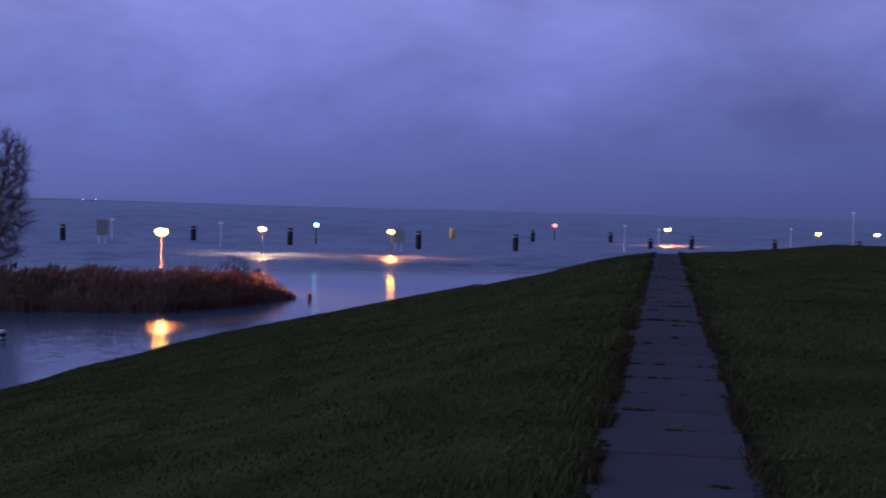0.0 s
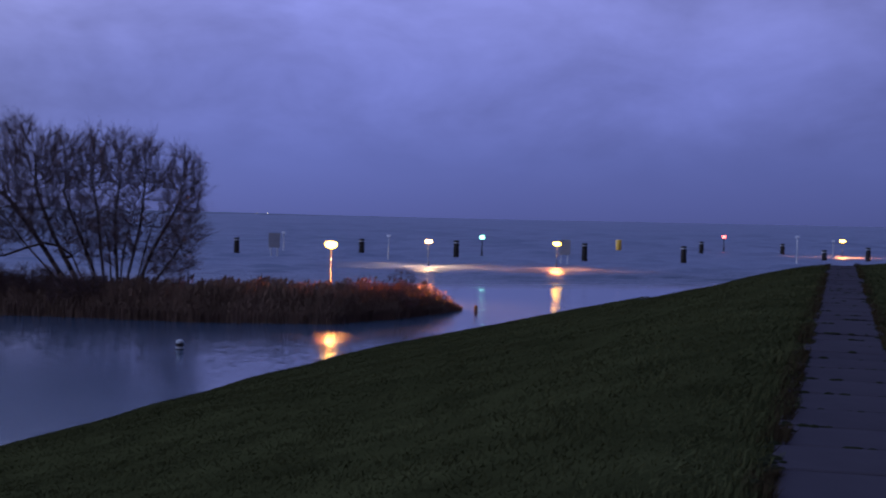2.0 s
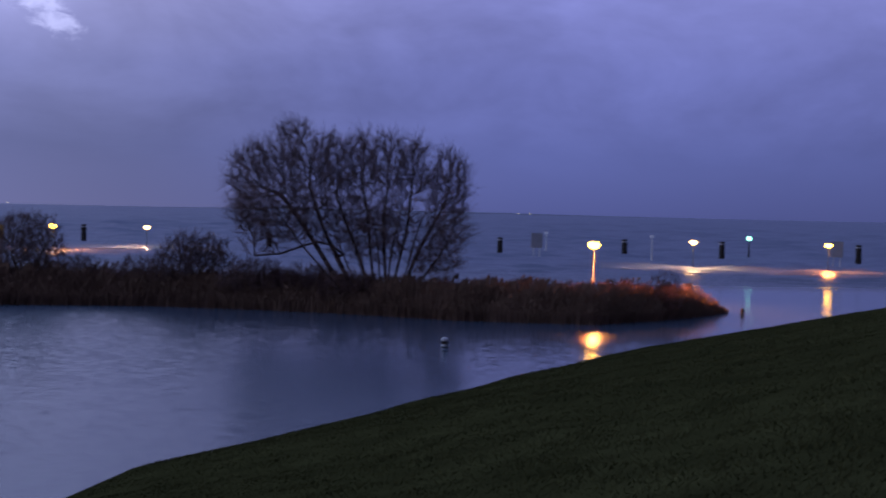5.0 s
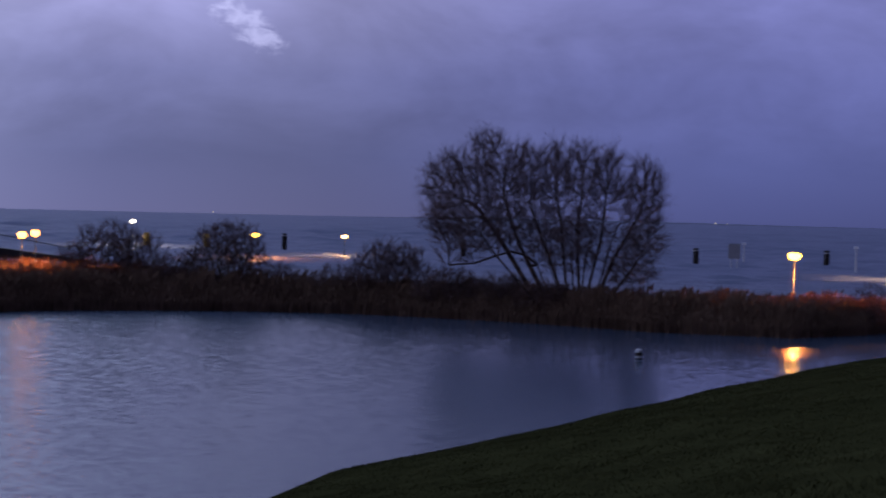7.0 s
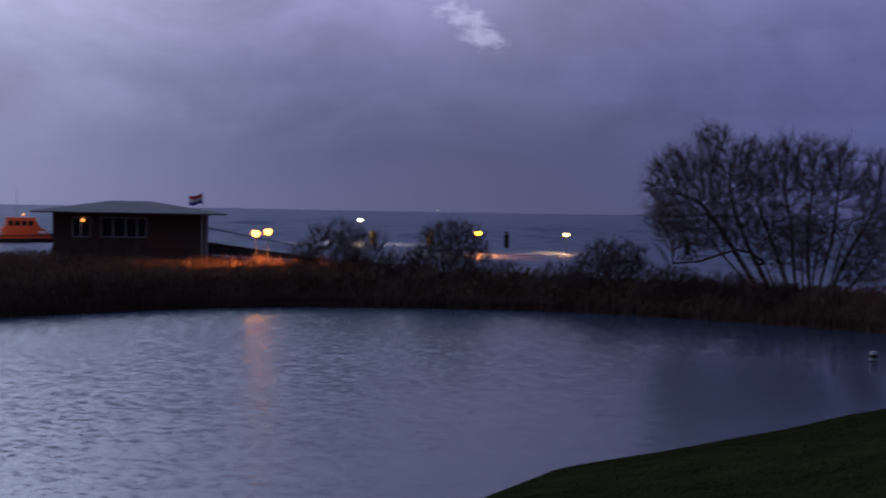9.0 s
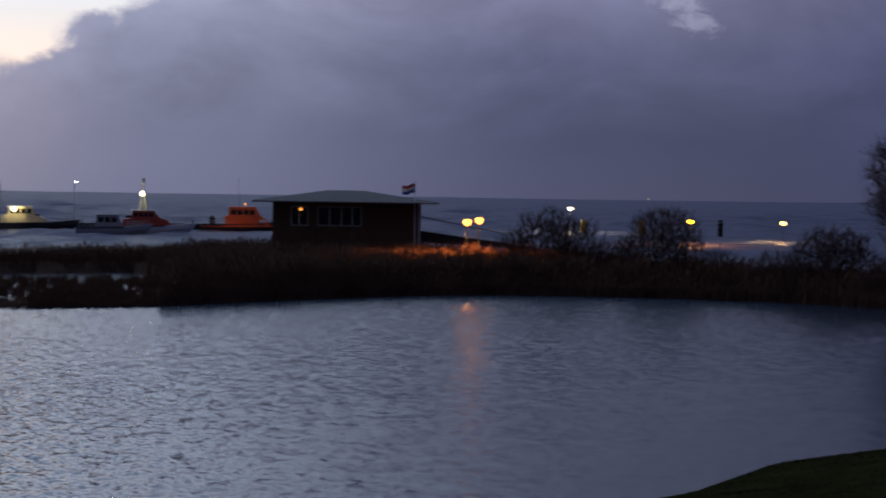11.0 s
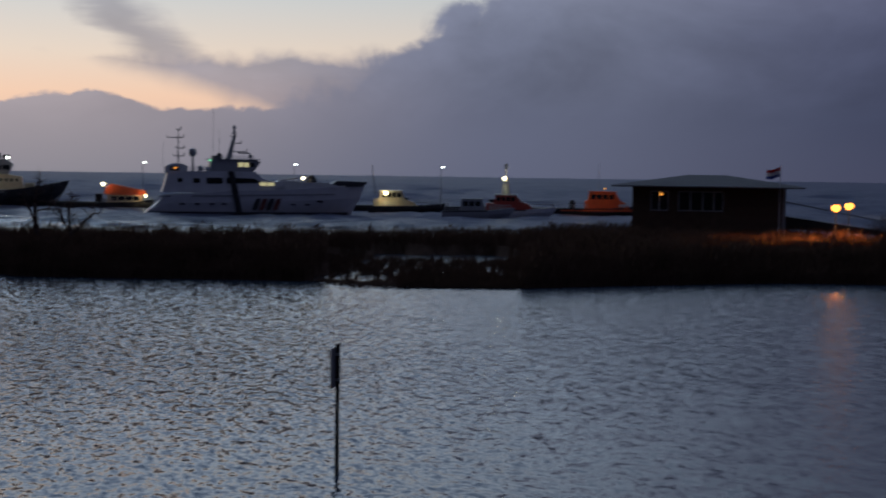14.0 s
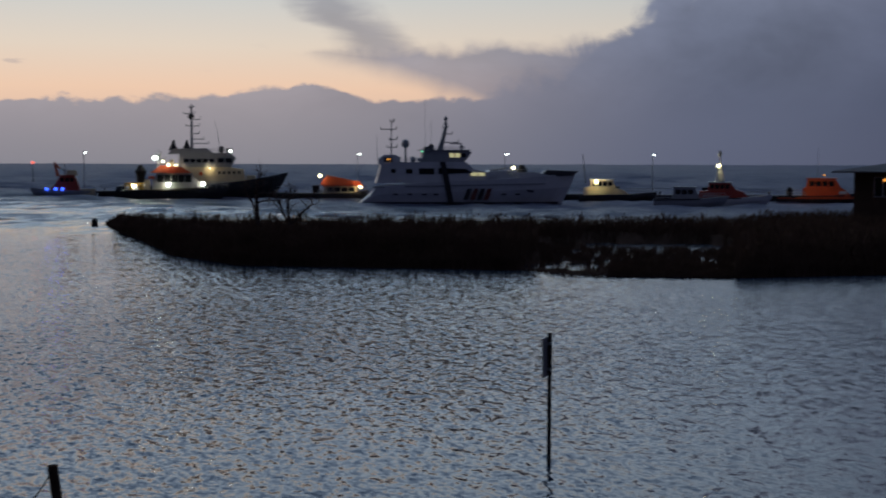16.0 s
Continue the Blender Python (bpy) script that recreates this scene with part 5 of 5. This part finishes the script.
# ---------------------------------------------------------------- things in the near pond
s = thing("depth_sign", "narrow grey sign plate on a dark pole in flood water", "sign", polar(66.15, 28.3), 66.1)
part("pole", Shape().lathe([(0.05, -1.5), (0.045, 0.5), (0.04, 2.85)], 10), PILE, s, smooth=True)
pl = part("plate", Shape().box(-0.4, 0.4, -0.02, 0.0, 1.92, 2.78, 0.004), SIGNBACK, s, "grey sign plate turned almost edge-on")
pl.matrix_basis = pose(-0.06, 0, 0, 0, 0, 76) @ pose(0.0, 0.0, 0)
for z in (2.05, 2.6):
    part("clamp", Shape().lathe([(0.06, z), (0.06, z + 0.05)], 10), GALV, s)

s = thing("mooring_stake", "rotten leaning wooden stake with a loose rope", "stake", polar(87.35, 26.3), 87)
part("post", Shape().tube((0.14, 0, -1.0), (-0.06, 0, 0.66), 0.105, 0.10, 9), mat("rotten_wood", (0.075, 0.05, 0.036), 0.9, var=0.4, scale=4, bump=0.6, grain=30), s)
rope = Shape()
pts = [Vector((-0.08 - 0.46 * f, -0.1, 0.56 - 0.62 * f - 0.25 * f * (1 - f))) for f in np.linspace(0, 1, 9)]
for a, c in zip(pts, pts[1:]):
    rope.tube(a, c, 0.014, n=5)
part("rope", rope, PILE, s)

s = thing("short_post", "white-topped short post standing in the pond", "post", polar(18.45, 62.8), 18)
part("shaft", Shape().lathe([(0.15, -0.8), (0.15, 0.30)], 10), PILE, s)
part("cap", Shape().lathe([(0.16, 0.303), (0.18, 0.32), (0.17, 0.42), (0.08, 0.47)], 10), GREYP, s, "white painted cap")
part("collar", Shape().lathe([(0.18, 0.05), (0.18, 0.14)], 10), STEEL, s)

s = thing("reed_stump", "small dark stump in the water beside the reeds", "stump", polar(85.35, 139), 85)
part("post", Shape().lathe([(0.35, -0.6), (0.33, 0.5), (0.2, 0.75)], 9), PILE, s)
s = thing("reed_stump", "small dark stump in the water beside the reeds", "stump", polar(5.7, 90), 6)
part("post", Shape().lathe([(0.14, -0.6), (0.13, 0.35), (0.08, 0.45)], 9), PILE, s)

for az, d, z in ((36.9, 3900, 4.2), (25.3, 3900, 4.5), (24.6, 3900, 4.5), (14.8, 3900, 4.2), (15.3, 3900, 4.2)):
    l = thing("far_light", "tiny white light on the far shore", "light", polar(az, d), az, "lights on the far shore")
    part("mast", Shape().tube((0, 0, -1), (0, 0, z), 0.6, n=6), STEEL, l)
    part("lens", Shape().lathe([(0.3, z), (1.3, z + 0.5), (1.3, z + 1.4), (0.3, z + 2)], 8), CABINLIT, l)


# ---------------------------------------------------------------- grass, path slabs
def grass(count, seed, dead=False):
    rng = np.random.default_rng(seed)
    s = Shape()
    v, f = s.v, s.f
    while count:
        u = 4.5 + 56 * rng.random() ** 2.0
        side = rng.uniform(-4 - u * 0.2, 23.0)
        if dead:
            side = rng.choice((-1, 1)) * (0.46 + abs(rng.normal(0, 0.09))) - 0.1
            if noise.noise(Vector((u * 0.8, side, 4))) < -0.1:
                continue
        elif abs(side + 0.1) < 0.5 + 0.12 * noise.noise(Vector((u * 1.3, side, 0))):
            continue
        p = ground_at(u, side)
        if p.z < 0.02:
            continue
        tuft = 0.55 + 0.9 * max(0.0, noise.noise(Vector((p.x * 1.1, p.y * 1.1, 5))) + 0.25)
        edge = 1.5 if abs(side) < 0.75 else 0.85
        h = rng.uniform(0.03, 0.075) * tuft * edge
        w = rng.uniform(0.0025, 0.006) * (1 + u / 14)
        t, lx, ly = rng.uniform(0, 6.283), rng.normal(0.02, 0.035), rng.normal(0, 0.035)
        dx, dy = math.cos(t) * w, math.sin(t) * w
        i = len(v)
        v.extend(((p.x - dx, p.y - dy, p.z - 0.01), (p.x + dx, p.y + dy, p.z - 0.01), (p.x + lx, p.y + ly, p.z + h)))
        f.append((i, i + 1, i + 2))
        count -= 1
    if dead:
        return tagged(new("dry_grass", s.mesh("dry_grass", STRAW)), "withered brown grass along the path edges", "grass", kind="stuff")
    return tagged(new("grass", s.mesh("grass", BLADE)), "short dark green winter grass on the dike", "grass", kind="stuff")


grass(380000, 21)
grass(12000, 22, True)

path = thing("footpath", "narrow worn concrete slab footpath along the dike crest", "path", (0, 0, 0), 0)
tagged(path, kind="structure")
slab = Shape().box(-0.525, 0.525, 0.014, 0.986, -0.14, 0.0, 0.012).mesh("slab", SLAB)
rng = np.random.default_rng(2)
for k in range(-26, 58):
    p, q = ground_at(k, -0.1), ground_at(k + 1, -0.1)
    o = new("slab", slab)
    o.parent = path
    side = LEFT * rng.normal(0, 0.022)
    o.matrix_basis = pose(p.x + side.x, p.y + side.y, p.z + 0.012 + rng.uniform(-0.008, 0.012), math.degrees(math.atan2(q.z - p.z, 1.0)) + rng.normal(0, 0.35), rng.normal(0, 0.5), math.degrees(HEAD) + rng.normal(0, 0.25))
moss = Shape()
for k in range(-3, 58):
    for _ in range(40):
        if rng.random() < 0.72:
            sd, uu = rng.choice((-1, 1), p=(0.35, 0.65)) * rng.uniform(0.44, 0.60) - 0.1, k + rng.random()
        else:
            sd, uu = rng.uniform(-0.6, 0.4), k + rng.normal(0, 0.012)
        if noise.noise(Vector((uu * 1.7, sd * 2.5, 1))) < 0.0:
            continue
        p = ground_at(uu, sd)
        r = rng.uniform(0.012, 0.038)
        moss.lathe([(r * 1.6, 0.0), (r, r * 0.35), (r * 0.3, r * 0.5)], 6, (p.x, p.y, p.z + 0.012))
part("moss", moss, MOSS, path, "dark moss growing in the slab joints")
